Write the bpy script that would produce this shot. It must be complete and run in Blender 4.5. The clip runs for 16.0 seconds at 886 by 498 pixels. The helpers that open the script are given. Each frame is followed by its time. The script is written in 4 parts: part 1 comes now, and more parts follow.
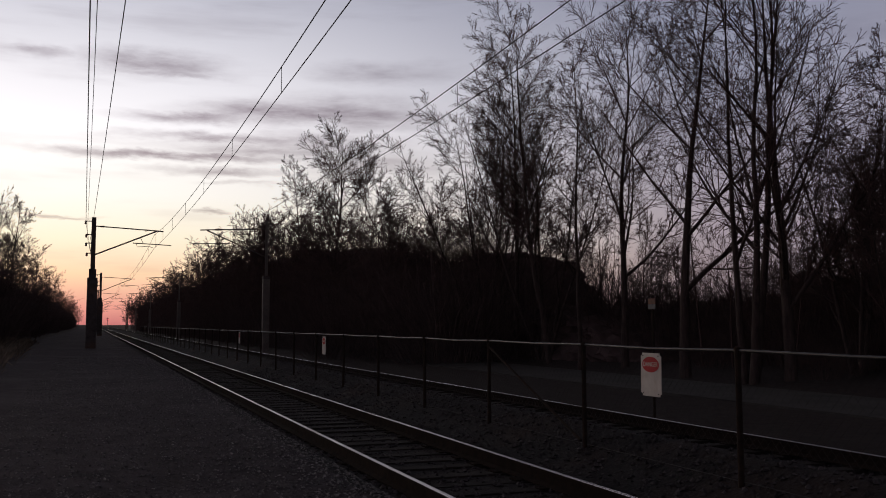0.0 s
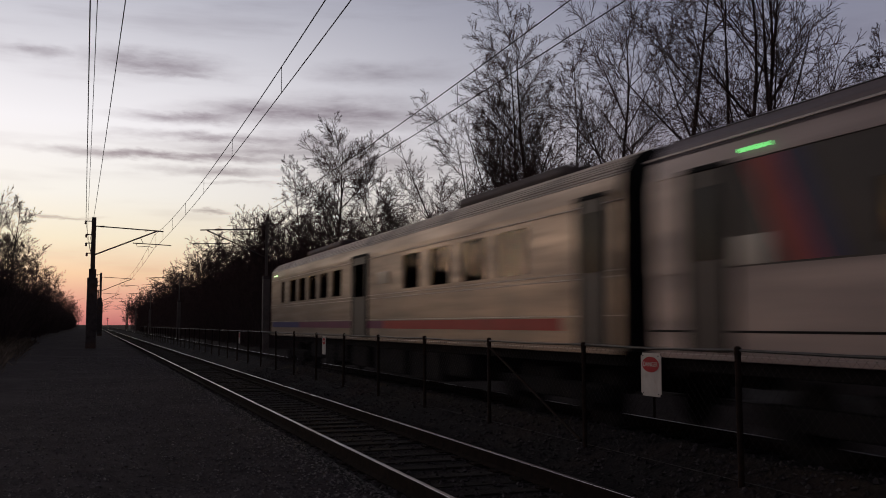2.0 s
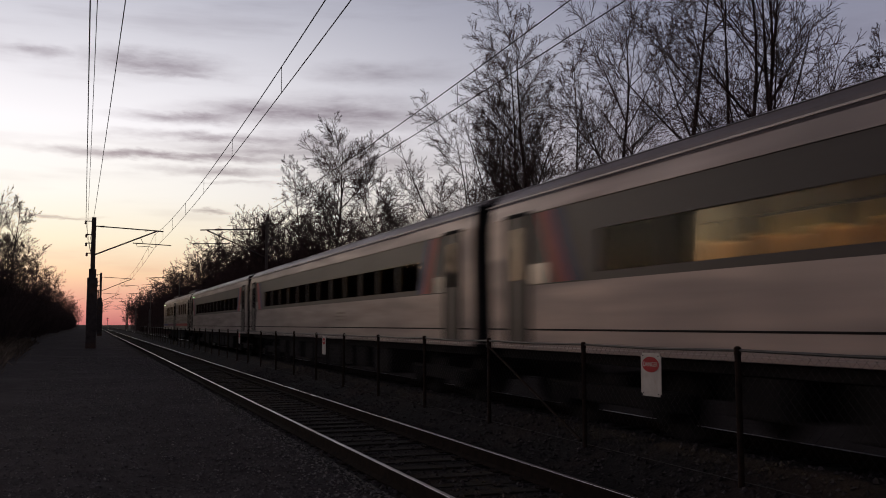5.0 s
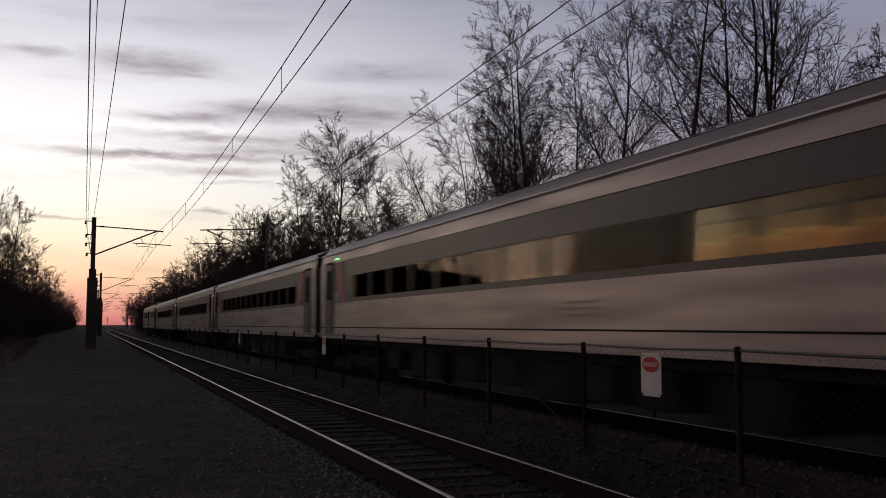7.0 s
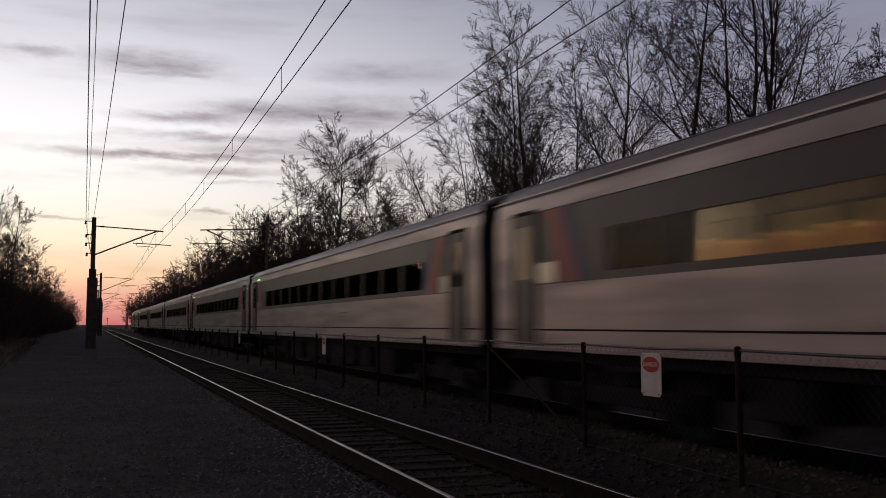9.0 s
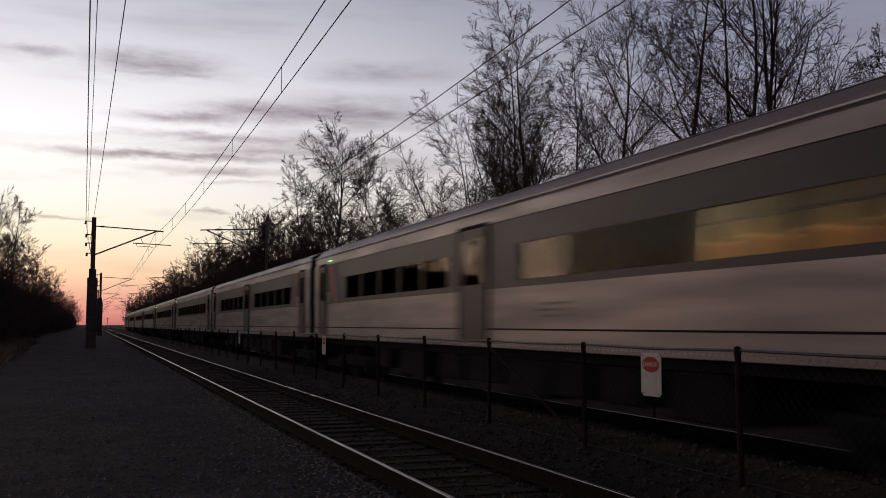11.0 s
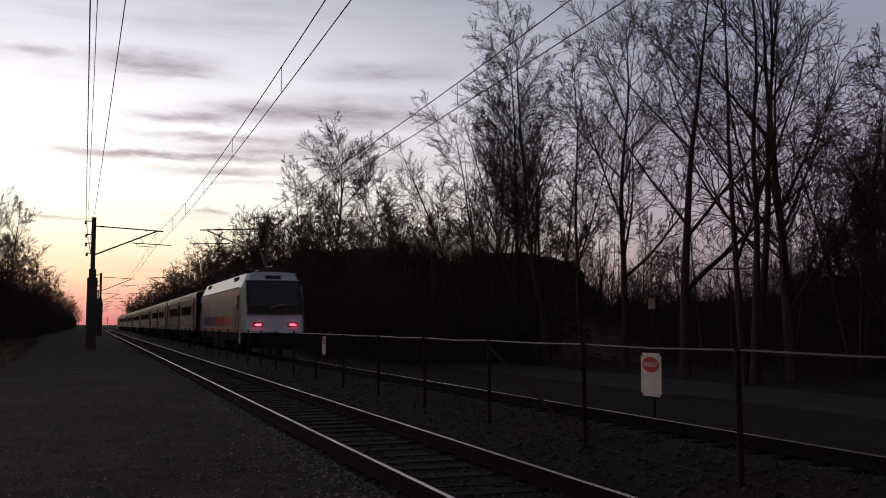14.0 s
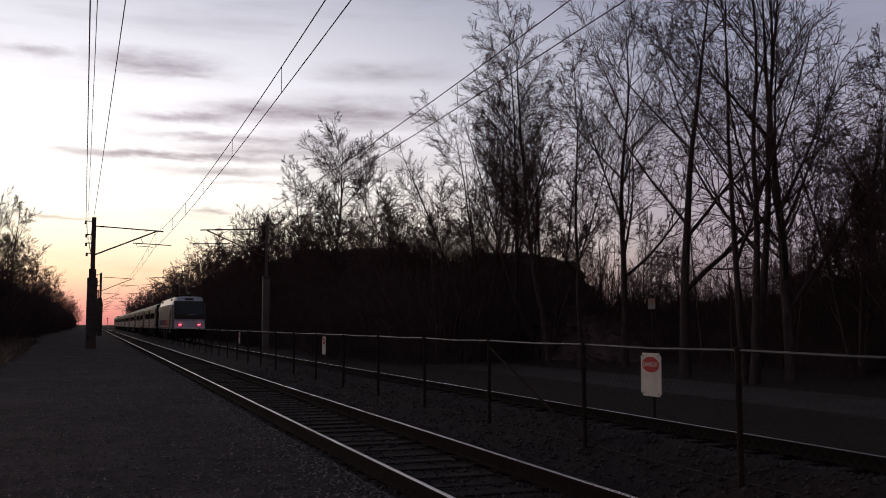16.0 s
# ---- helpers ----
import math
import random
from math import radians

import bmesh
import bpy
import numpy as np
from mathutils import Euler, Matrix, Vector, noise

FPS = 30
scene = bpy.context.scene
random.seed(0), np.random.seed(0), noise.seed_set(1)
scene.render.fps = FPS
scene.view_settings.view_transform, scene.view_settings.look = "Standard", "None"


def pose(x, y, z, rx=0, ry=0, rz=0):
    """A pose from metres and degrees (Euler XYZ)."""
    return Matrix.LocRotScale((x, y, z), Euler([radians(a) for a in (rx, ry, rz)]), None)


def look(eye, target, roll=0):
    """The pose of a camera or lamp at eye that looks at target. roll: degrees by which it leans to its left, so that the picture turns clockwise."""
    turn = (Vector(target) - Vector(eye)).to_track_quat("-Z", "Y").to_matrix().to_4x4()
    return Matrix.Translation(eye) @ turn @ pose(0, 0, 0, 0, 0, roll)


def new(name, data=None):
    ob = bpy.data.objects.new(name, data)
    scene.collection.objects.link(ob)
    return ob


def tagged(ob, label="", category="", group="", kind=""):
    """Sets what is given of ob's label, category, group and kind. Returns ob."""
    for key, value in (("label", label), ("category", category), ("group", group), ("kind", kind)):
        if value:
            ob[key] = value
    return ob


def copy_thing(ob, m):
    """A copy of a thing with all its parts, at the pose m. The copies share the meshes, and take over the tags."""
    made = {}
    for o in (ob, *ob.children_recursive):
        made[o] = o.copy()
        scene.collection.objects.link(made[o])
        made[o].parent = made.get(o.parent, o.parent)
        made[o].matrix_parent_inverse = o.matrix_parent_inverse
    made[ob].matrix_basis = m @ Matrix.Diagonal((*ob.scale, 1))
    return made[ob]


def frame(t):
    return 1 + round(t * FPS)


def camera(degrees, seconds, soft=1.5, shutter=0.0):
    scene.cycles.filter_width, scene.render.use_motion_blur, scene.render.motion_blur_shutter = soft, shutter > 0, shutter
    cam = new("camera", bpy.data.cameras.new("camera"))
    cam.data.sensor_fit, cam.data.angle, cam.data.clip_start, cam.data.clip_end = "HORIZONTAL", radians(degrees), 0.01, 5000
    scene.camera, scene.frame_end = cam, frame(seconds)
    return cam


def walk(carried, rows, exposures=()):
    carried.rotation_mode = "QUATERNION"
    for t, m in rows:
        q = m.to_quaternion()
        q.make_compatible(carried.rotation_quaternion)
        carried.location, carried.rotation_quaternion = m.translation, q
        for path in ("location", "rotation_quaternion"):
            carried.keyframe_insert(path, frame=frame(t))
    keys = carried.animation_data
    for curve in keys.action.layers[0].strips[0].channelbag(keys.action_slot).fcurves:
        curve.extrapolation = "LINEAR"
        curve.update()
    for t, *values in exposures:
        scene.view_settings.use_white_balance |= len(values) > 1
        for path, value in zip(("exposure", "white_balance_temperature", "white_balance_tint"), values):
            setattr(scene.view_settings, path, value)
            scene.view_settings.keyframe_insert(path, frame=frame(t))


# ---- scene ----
# Rail head level is z = 0, the tracks run along +y, metres throughout.
YAW, PITCH, EYE = 20.2, 4.56, (0.0, 0.0, 1.51)
cam = camera(50.03, 16.0, soft=0.95, shutter=0.85)
AIM = (EYE[0] + math.sin(radians(YAW)) * math.cos(radians(PITCH)), EYE[1] + math.cos(radians(YAW)) * math.cos(radians(PITCH)),
       EYE[2] + math.sin(radians(PITCH)))
walk(cam, [(0.0, look(EYE, AIM)), (16.0, look(EYE, AIM))], exposures=[(0.0, -0.25), (1.0, -0.36), (2.0, -0.44), (3.5, -0.40), (7.0, -0.26), (9.0, -0.3), (12.5, -0.28), (14.0, -0.08), (16.0, -0.02)])

TRACK_1, TRACK_2, FENCE = 3.755, 7.82, 5.8

# ---- world and light ----
SUN_AZ = radians(-22.0)
world = bpy.data.worlds.new("dusk_sky")
scene.world = world
world.use_nodes = True


def nd(tree, kind, **kw):
    n = tree.nodes.new(kind)
    for k, v in kw.items():
        if k == "op":
            n.operation = v
        elif k == "blend":
            n.blend_type = v
    return n


def ramp(tree, fac, stops):
    n = tree.nodes.new("ShaderNodeValToRGB")
    el = n.color_ramp.elements
    el[0].position, el[0].color = stops[0][0], (*stops[0][1], 1)
    el[1].position, el[1].color = stops[-1][0], (*stops[-1][1], 1)
    for p, c in stops[1:-1]:
        e = el.new(p)
        e.color = (*c, 1)
    tree.links.new(fac, n.inputs[0])
    return n.outputs[0]


def mathn(tree, op, a, b=None, clamp=False):
    n = tree.nodes.new("ShaderNodeMath")
    n.operation, n.use_clamp = op, clamp
    for k, v in enumerate((a, b)):
        if v is None:
            continue
        if isinstance(v, (int, float)):
            n.inputs[k].default_value = v
        else:
            tree.links.new(v, n.inputs[k])
    return n.outputs[0]


def mixc(tree, fac, a, b, blend="MIX"):
    n = tree.nodes.new("ShaderNodeMix")
    n.data_type, n.blend_type = "RGBA", blend
    for sock, v in ((n.inputs[0], fac), (n.inputs[6], a), (n.inputs[7], b)):
        if isinstance(v, (int, float)):
            sock.default_value = v
        elif isinstance(v, tuple):
            sock.default_value = (*v, 1)
        else:
            tree.links.new(v, sock)
    return n.outputs[2]


CLOUD_BARS = [
    (-3.09, 15.03, 2.5, 0.58, 0.52), (2.88, 14.96, 6.25, 0.98, 0.63), (3.85, 14.53, 4.78, 0.49, 0.57), (5.2, 11.98, 6.04, 0.53, 0.69),
    (10.13, 12.43, 7.91, 1.07, 0.69), (14.54, 12.66, 6.66, 1.48, 0.63), (7.17, 10.87, 8.75, 0.49, 0.69), (12.52, 10.78, 7.08, 1.07, 0.57),
    (4.92, 9.78, 11.25, 0.46, 0.86), (9.5, 10.26, 8.33, 0.66, 0.63), (7.2, 8.99, 6.66, 0.37, 0.57), (15.59, 9.66, 6.25, 1.22, 0.46),
    (6.43, 6.68, 1.88, 0.2, 0.69), (-2.36, 6.04, 3.12, 0.17, 0.52), (16.25, 15.01, 6.25, 0.98, 0.44), (8.2, 8.33, 3.75, 0.2, 0.34),
]


def build_sky():
    t = world.node_tree
    t.nodes.clear()
    tc = t.nodes.new("ShaderNodeTexCoord")
    sep = t.nodes.new("ShaderNodeSeparateXYZ")
    t.links.new(tc.outputs["Generated"], sep.inputs[0])
    sky = t.nodes.new("ShaderNodeTexSky")
    sky.sky_type, sky.sun_disc = "NISHITA", False
    sky.sun_elevation, sky.sun_rotation = radians(1.5), SUN_AZ
    # how near a direction is to the place where the sun went down
    dot = t.nodes.new("ShaderNodeVectorMath")
    dot.operation = "DOT_PRODUCT"
    t.links.new(tc.outputs["Generated"], dot.inputs[0])
    dot.inputs[1].default_value = (math.sin(SUN_AZ), math.cos(SUN_AZ), 0.0)
    near = t.nodes.new("ShaderNodeMapRange")
    near.interpolation_type = "SMOOTHSTEP"
    near.inputs["From Min"].default_value, near.inputs["From Max"].default_value = 0.48, 1.0
    t.links.new(dot.outputs["Value"], near.inputs["Value"])
    z = sep.outputs["Z"]
    glow = ramp(t, z, [(0.0, (0.55, 0.17, 0.18)), (0.02, (0.80, 0.35, 0.29)), (0.05, (1.0, 0.68, 0.44)), (0.085, (1.0, 0.89, 0.68)), (0.13, (1.02, 0.98, 0.91)),
                       (0.20, (1.02, 0.99, 1.02)), (0.25, (0.86, 0.84, 0.89)), (0.32, (0.60, 0.595, 0.67)), (0.5, (0.19, 0.175, 0.20)), (1.0, (0.100, 0.084, 0.098))])
    away = ramp(t, z, [(0.0, (0.24, 0.185, 0.20)), (0.10, (0.33, 0.27, 0.32)), (0.25, (0.285, 0.28, 0.36)), (0.36, (0.215, 0.225, 0.31)), (0.5, (0.095, 0.10, 0.13)),
                       (1.0, (0.100, 0.084, 0.098))])
    base = mixc(t, near.outputs["Result"], away, glow)
    # the sky darkens towards the east, behind the camera
    east = t.nodes.new("ShaderNodeMapRange")
    east.inputs["From Min"].default_value, east.inputs["From Max"].default_value = -0.7, 0.1
    east.inputs["To Min"].default_value, east.inputs["To Max"].default_value = 0.5, 1.0
    t.links.new(dot.outputs["Value"], east.inputs["Value"])
    dim = t.nodes.new("ShaderNodeVectorMath")
    dim.operation = "SCALE"
    t.links.new(base, dim.inputs[0])
    t.links.new(east.outputs["Result"], dim.inputs["Scale"])
    base = dim.outputs[0]
    # thin layered cloud everywhere, and the long grey bars over the sunset: (bearing, height, half length, half depth) in degrees, depth of tone
    flat = t.nodes.new("ShaderNodeCombineXYZ")
    bearing = mathn(t, "MULTIPLY", mathn(t, "ARCTAN2", sep.outputs["X"], sep.outputs["Y"]), 57.2958)
    height = mathn(t, "MULTIPLY", mathn(t, "ARCSINE", z), 57.2958)
    t.links.new(bearing, flat.inputs[0])
    t.links.new(height, flat.inputs[1])

    def streaks(scale, stretch, detail, rough):
        mp = t.nodes.new("ShaderNodeMapping")
        mp.inputs["Scale"].default_value = stretch
        t.links.new(flat.outputs[0], mp.inputs[0])
        no = t.nodes.new("ShaderNodeTexNoise")
        no.inputs["Scale"].default_value, no.inputs["Detail"].default_value, no.inputs["Roughness"].default_value = scale, detail, rough
        t.links.new(mp.outputs[0], no.inputs["Vector"])
        return no
    warp = streaks(1.0, (0.32, 0.95, 1), 5.0, 0.6)
    off = t.nodes.new("ShaderNodeVectorMath")
    off.operation = "MULTIPLY_ADD"
    t.links.new(warp.outputs["Color"], off.inputs[0])
    off.inputs[1].default_value, off.inputs[2].default_value = (4.0, 1.2, 0), (-2.0, -0.6, 0)
    bent = t.nodes.new("ShaderNodeVectorMath")
    t.links.new(flat.outputs[0], bent.inputs[0])
    t.links.new(off.outputs[0], bent.inputs[1])
    bars = 0.0
    for az, el, half_az, half_el, tone in CLOUD_BARS:
        at_bar = t.nodes.new("ShaderNodeVectorMath")
        at_bar.operation = "MULTIPLY_ADD"
        t.links.new(bent.outputs[0], at_bar.inputs[0])
        at_bar.inputs[1].default_value, at_bar.inputs[2].default_value = (1 / half_az, 1 / half_el, 0), (-az / half_az, -el / half_el, 0)
        size = t.nodes.new("ShaderNodeVectorMath")
        size.operation = "LENGTH"
        t.links.new(at_bar.outputs[0], size.inputs[0])
        soft_bar = t.nodes.new("ShaderNodeMapRange")
        soft_bar.interpolation_type = "SMOOTHSTEP"
        for key, value in (("From Min", 1.1), ("From Max", 0.0), ("To Min", 0.0), ("To Max", tone)):
            soft_bar.inputs[key].default_value = value
        t.links.new(size.outputs["Value"], soft_bar.inputs["Value"])
        bars = mathn(t, "MAXIMUM", soft_bar.outputs["Result"], bars)
    fray = t.nodes.new("ShaderNodeMapRange")
    for key, value in (("From Min", 0.32), ("From Max", 0.62), ("To Min", 0.6), ("To Max", 1.15)):
        fray.inputs[key].default_value = value
    t.links.new(streaks(1.0, (0.35, 1.6, 1), 6.0, 0.6).outputs["Fac"], fray.inputs["Value"])
    bars = mathn(t, "MULTIPLY", bars, fray.outputs["Result"])
    thin = t.nodes.new("ShaderNodeMapRange")
    thin.interpolation_type = "SMOOTHSTEP"
    for key, value in (("From Min", 0.50), ("From Max", 0.72), ("To Min", 0.0), ("To Max", 0.22)):
        thin.inputs[key].default_value = value
    t.links.new(streaks(1.0, (0.06, 0.45, 1), 5.0, 0.55).outputs["Fac"], thin.inputs["Value"])
    fac = mathn(t, "ADD", bars, thin.outputs["Result"], clamp=True)
    cloudy = mixc(t, fac, base, mixc(t, 1.0, base, (0.28, 0.225, 0.265), "MULTIPLY"))
    total = mixc(t, 0.01, cloudy, sky.outputs[0], "ADD")
    bg = t.nodes.new("ShaderNodeBackground")
    out = t.nodes.new("ShaderNodeOutputWorld")
    t.links.new(total, bg.inputs[0])
    bg.inputs[1].default_value = 1.25
    t.links.new(bg.outputs[0], out.inputs[0])


build_sky()
sun_data = bpy.data.lights.new("low_sun", "SUN")
sun_data.energy, sun_data.angle, sun_data.color = 0.14, radians(12), (1.0, 0.72, 0.50)
sun = new("low_sun", sun_data)
sun.matrix_world = look((0, 0, 30), (-math.sin(SUN_AZ) * 100, -math.cos(SUN_AZ) * 100, 30 - 9))


# ---- materials ----
def mat(name, c1, c2=None, scale=4.0, rough=0.7, metal=0.0, bump=0.0, bscale=None, stretch=(1, 1, 1), lo=0.35, hi=0.65, per_object=0.0,
        island=0.0, rough2=None, spec=0.5, coord="Object", dirt=None, dscale=0.6, dlo=0.5, dhi=0.7):
    m = bpy.data.materials.new(name)
    m.use_nodes = True
    t = m.node_tree
    b = t.nodes["Principled BSDF"]
    b.inputs["Roughness"].default_value, b.inputs["Metallic"].default_value = rough, metal
    b.inputs["Specular IOR Level"].default_value = spec
    tc = t.nodes.new("ShaderNodeTexCoord")
    mp = t.nodes.new("ShaderNodeMapping")
    mp.inputs["Scale"].default_value = stretch
    t.links.new(tc.outputs[coord], mp.inputs[0])
    no = t.nodes.new("ShaderNodeTexNoise")
    no.inputs["Scale"].default_value, no.inputs["Detail"].default_value = scale, 5.0
    t.links.new(mp.outputs[0], no.inputs["Vector"])
    mr = t.nodes.new("ShaderNodeMapRange")
    mr.inputs["From Min"].default_value, mr.inputs["From Max"].default_value = lo, hi
    t.links.new(no.outputs["Fac"], mr.inputs["Value"])
    col = mixc(t, mr.outputs["Result"], c1, c2 or tuple(v * 0.7 for v in c1))
    if dirt:
        n2 = t.nodes.new("ShaderNodeTexNoise")
        n2.inputs["Scale"].default_value, n2.inputs["Detail"].default_value = dscale, 4.0
        t.links.new(tc.outputs[coord], n2.inputs["Vector"])
        r2 = t.nodes.new("ShaderNodeMapRange")
        r2.inputs["From Min"].default_value, r2.inputs["From Max"].default_value = dlo, dhi
        t.links.new(n2.outputs["Fac"], r2.inputs["Value"])
        col = mixc(t, r2.outputs["Result"], col, dirt)
    if per_object or island:
        if per_object:
            src = t.nodes.new("ShaderNodeObjectInfo").outputs["Random"]
        else:
            src = t.nodes.new("ShaderNodeNewGeometry").outputs["Random Per Island"]
        k = per_object or island
        v = mathn(t, "MULTIPLY", src, 2 * k)
        v = mathn(t, "ADD", v, 1 - k)
        hs = t.nodes.new("ShaderNodeHueSaturation")
        t.links.new(v, hs.inputs["Value"])
        t.links.new(col, hs.inputs["Color"])
        col = hs.outputs[0]
    t.links.new(col, b.inputs["Base Color"])
    if rough2 is not None:
        rr = t.nodes.new("ShaderNodeMapRange")
        rr.inputs["To Min"].default_value, rr.inputs["To Max"].default_value = rough, rough2
        t.links.new(mr.outputs["Result"], rr.inputs["Value"])
        t.links.new(rr.outputs["Result"], b.inputs["Roughness"])
    if bump:
        nb = t.nodes.new("ShaderNodeTexNoise")
        nb.inputs["Scale"].default_value, nb.inputs["Detail"].default_value = bscale or scale * 4, 6.0
        t.links.new(mp.outputs[0], nb.inputs["Vector"])
        bp = t.nodes.new("ShaderNodeBump")
        bp.inputs["Strength"].default_value, bp.inputs["Distance"].default_value = 1.0, bump
        t.links.new(nb.outputs["Fac"], bp.inputs["Height"])
        t.links.new(bp.outputs[0], b.inputs["Normal"])
    return m


def lamp_mat(name, color, strength):
    m = bpy.data.materials.new(name)
    m.use_nodes = True
    b = m.node_tree.nodes["Principled BSDF"]
    b.inputs["Base Color"].default_value = (*color, 1)
    b.inputs["Emission Color"].default_value, b.inputs["Emission Strength"].default_value = (*color, 1), strength
    return m


def glass_mat(name, tint, rough=0.03, clear=0.75):
    m = bpy.data.materials.new(name)
    m.use_nodes = True
    t = m.node_tree
    t.nodes.clear()
    tr, gl = t.nodes.new("ShaderNodeBsdfTransparent"), t.nodes.new("ShaderNodeBsdfGlossy")
    tr.inputs[0].default_value, gl.inputs[0].default_value = (*tint, 1), (0.5, 0.47, 0.46, 1)
    gl.inputs["Roughness"].default_value = rough
    fr = t.nodes.new("ShaderNodeFresnel")
    fr.inputs["IOR"].default_value = 1.22
    mx, out = t.nodes.new("ShaderNodeMixShader"), t.nodes.new("ShaderNodeOutputMaterial")
    t.links.new(fr.outputs[0], mx.inputs[0])
    t.links.new(tr.outputs[0], mx.inputs[1])
    t.links.new(gl.outputs[0], mx.inputs[2])
    t.links.new(mx.outputs[0], out.inputs[0])
    return m


M = {}
M["ground"] = mat("trampled_cinder_ground", (0.054, 0.041, 0.046), (0.025, 0.019, 0.022), 2.2, 0.95, bump=0.05, bscale=22, spec=0.12, dirt=(0.066, 0.052, 0.057), dscale=0.3)
M["ballast"] = mat("crushed_stone_ballast", (0.030, 0.025, 0.024), (0.016, 0.0145, 0.0145), 14.0, 0.95, spec=0.12, bump=0.05, bscale=25, dirt=(0.04, 0.028, 0.024))
M["stone"] = mat("loose_stone", (0.062, 0.050, 0.050), (0.028, 0.023, 0.024), 9.0, 0.9, spec=0.25, island=0.65)
M["gravel"] = mat("pale_gravel", (0.15, 0.128, 0.125), (0.055, 0.047, 0.047), 9.0, 0.6, island=0.75)
M["rail_top"] = mat("polished_rail_head", (0.50, 0.46, 0.46), (0.36, 0.33, 0.33), 6.0, 0.24, 1.0, stretch=(1, 0.05, 1), rough2=0.38, dirt=(0.20, 0.16, 0.14), dscale=0.5, dlo=0.5, dhi=0.75)
M["rail"] = mat("rusty_rail_web", (0.022, 0.014, 0.011), (0.013, 0.009, 0.0075), 8.0, 1.0, 0.0, bump=0.003, spec=0.05)
M["tie"] = mat("creosoted_wood", (0.036, 0.028, 0.024), (0.02, 0.016, 0.014), 6.0, 0.95, spec=0.15, stretch=(0.4, 5, 5), bump=0.006, per_object=0.3)
M["galv"] = mat("weathered_galvanised_steel", (0.068, 0.062, 0.060), (0.026, 0.024, 0.023), 5.0, 0.5, 0.25, bump=0.001)
M["post"] = mat("rusted_fence_steel", (0.036, 0.022, 0.016), (0.018, 0.013, 0.011), 9.0, 0.9, 0.0, spec=0.1, bump=0.002)
M["mast"] = mat("dark_mast_steel", (0.11, 0.085, 0.08), (0.06, 0.045, 0.042), 3.0, 0.75, 0.3, bump=0.004, dirt=(0.16, 0.09, 0.06))
M["concrete"] = mat("weathered_concrete", (0.17, 0.135, 0.115), (0.11, 0.09, 0.08), 2.5, 0.9, bump=0.006, dirt=(0.12, 0.09, 0.08))
M["wire"] = mat("tarnished_wire", (0.06, 0.05, 0.048), (0.04, 0.034, 0.033), 3.0, 0.8, 0.0, spec=0.3)
M["insul"] = mat("brown_porcelain", (0.16, 0.07, 0.05), (0.10, 0.05, 0.04), 8.0, 0.25)
M["bark"] = mat("grey_brown_bark", (0.080, 0.055, 0.048), (0.042, 0.029, 0.026), 3.0, 0.95, stretch=(3, 3, 0.6), bump=0.02, bscale=9, spec=0.15)
M["twig"] = mat("bare_twigs", (0.105, 0.064, 0.058), (0.065, 0.040, 0.037), 1.0, 0.9, spec=0.12)
M["brush"] = mat("winter_thicket", (0.12, 0.080, 0.074), (0.065, 0.044, 0.041), 1.2, 0.95, spec=0.08)
M["grass"] = mat("dead_grass", (0.17, 0.125, 0.085), (0.10, 0.075, 0.055), 2.0, 0.95, island=0.4)
M["road"] = mat("worn_asphalt", (0.056, 0.050, 0.045), (0.036, 0.032, 0.029), 0.8, 0.9, spec=0.15, bump=0.004, bscale=60)
M["litter"] = mat("leaf_litter", (0.040, 0.030, 0.026), (0.024, 0.018, 0.016), 5.0, 0.95, bump=0.03, bscale=20, spec=0.1)
# steel_warm and steel lean brown to carry the warm horizon they reflect
M["steel_warm"] = mat("brushed_stainless_panel", (0.225, 0.172, 0.138), (0.165, 0.125, 0.1), 2.0, 0.36, 0.75, stretch=(1, 0.15, 2.5), bump=0.0006, bscale=6, rough2=0.5,
                      dirt=(0.14, 0.112, 0.094), dscale=0.45)
# base darkened to carry the shade on the cab car's rounded front
M["nose"] = mat("shaded_end_paint", (0.15, 0.11, 0.09), (0.09, 0.066, 0.056), 2.0, 0.5, 0.3, dirt=(0.06, 0.046, 0.04))
M["steel"] = mat("brushed_aluminium_panel", (0.25, 0.203, 0.194), (0.195, 0.156, 0.15), 2.0, 0.42, 0.6, stretch=(1, 0.15, 2.0), bump=0.0006, bscale=6, rough2=0.55,
                 dirt=(0.17, 0.142, 0.136), dscale=0.35)
# pale warm base makes up for the dim overhead sky; soot is the blotches
M["roof"] = mat("paled_sooty_roof_sheet", (0.56, 0.49, 0.45), (0.44, 0.385, 0.355), 1.5, 0.5, 0.1, stretch=(1, 0.2, 1), dirt=(0.18, 0.165, 0.16), dscale=0.8)
M["band"] = mat("dark_window_band", (0.045, 0.032, 0.029), (0.030, 0.022, 0.020), 2.0, 0.5, stretch=(1, 0.2, 1), spec=0.25)
M["black"] = mat("sooty_black", (0.018, 0.017, 0.017), (0.010, 0.009, 0.009), 3.0, 0.9, spec=0.15)
M["under"] = mat("grimy_underframe", (0.022, 0.019, 0.018), (0.012, 0.011, 0.010), 3.0, 0.95, bump=0.01, spec=0.1)
M["red"] = mat("red_stripe", (0.40, 0.018, 0.022), (0.33, 0.015, 0.02), 2.0, 0.45, spec=0.15)
M["orange"] = mat("orange_red_stripe", (0.62, 0.10, 0.03), (0.55, 0.08, 0.03), 2.0, 0.4, spec=0.25)
# mark colours are greyed to carry the reflection washing over them
M["pale_red"] = mat("sheen_red_mark", (0.36, 0.055, 0.05), (0.28, 0.045, 0.042), 2.0, 0.5, spec=0.15)
M["pale_blue"] = mat("sheen_blue_mark", (0.045, 0.045, 0.12), (0.035, 0.035, 0.095), 2.0, 0.5, spec=0.15)
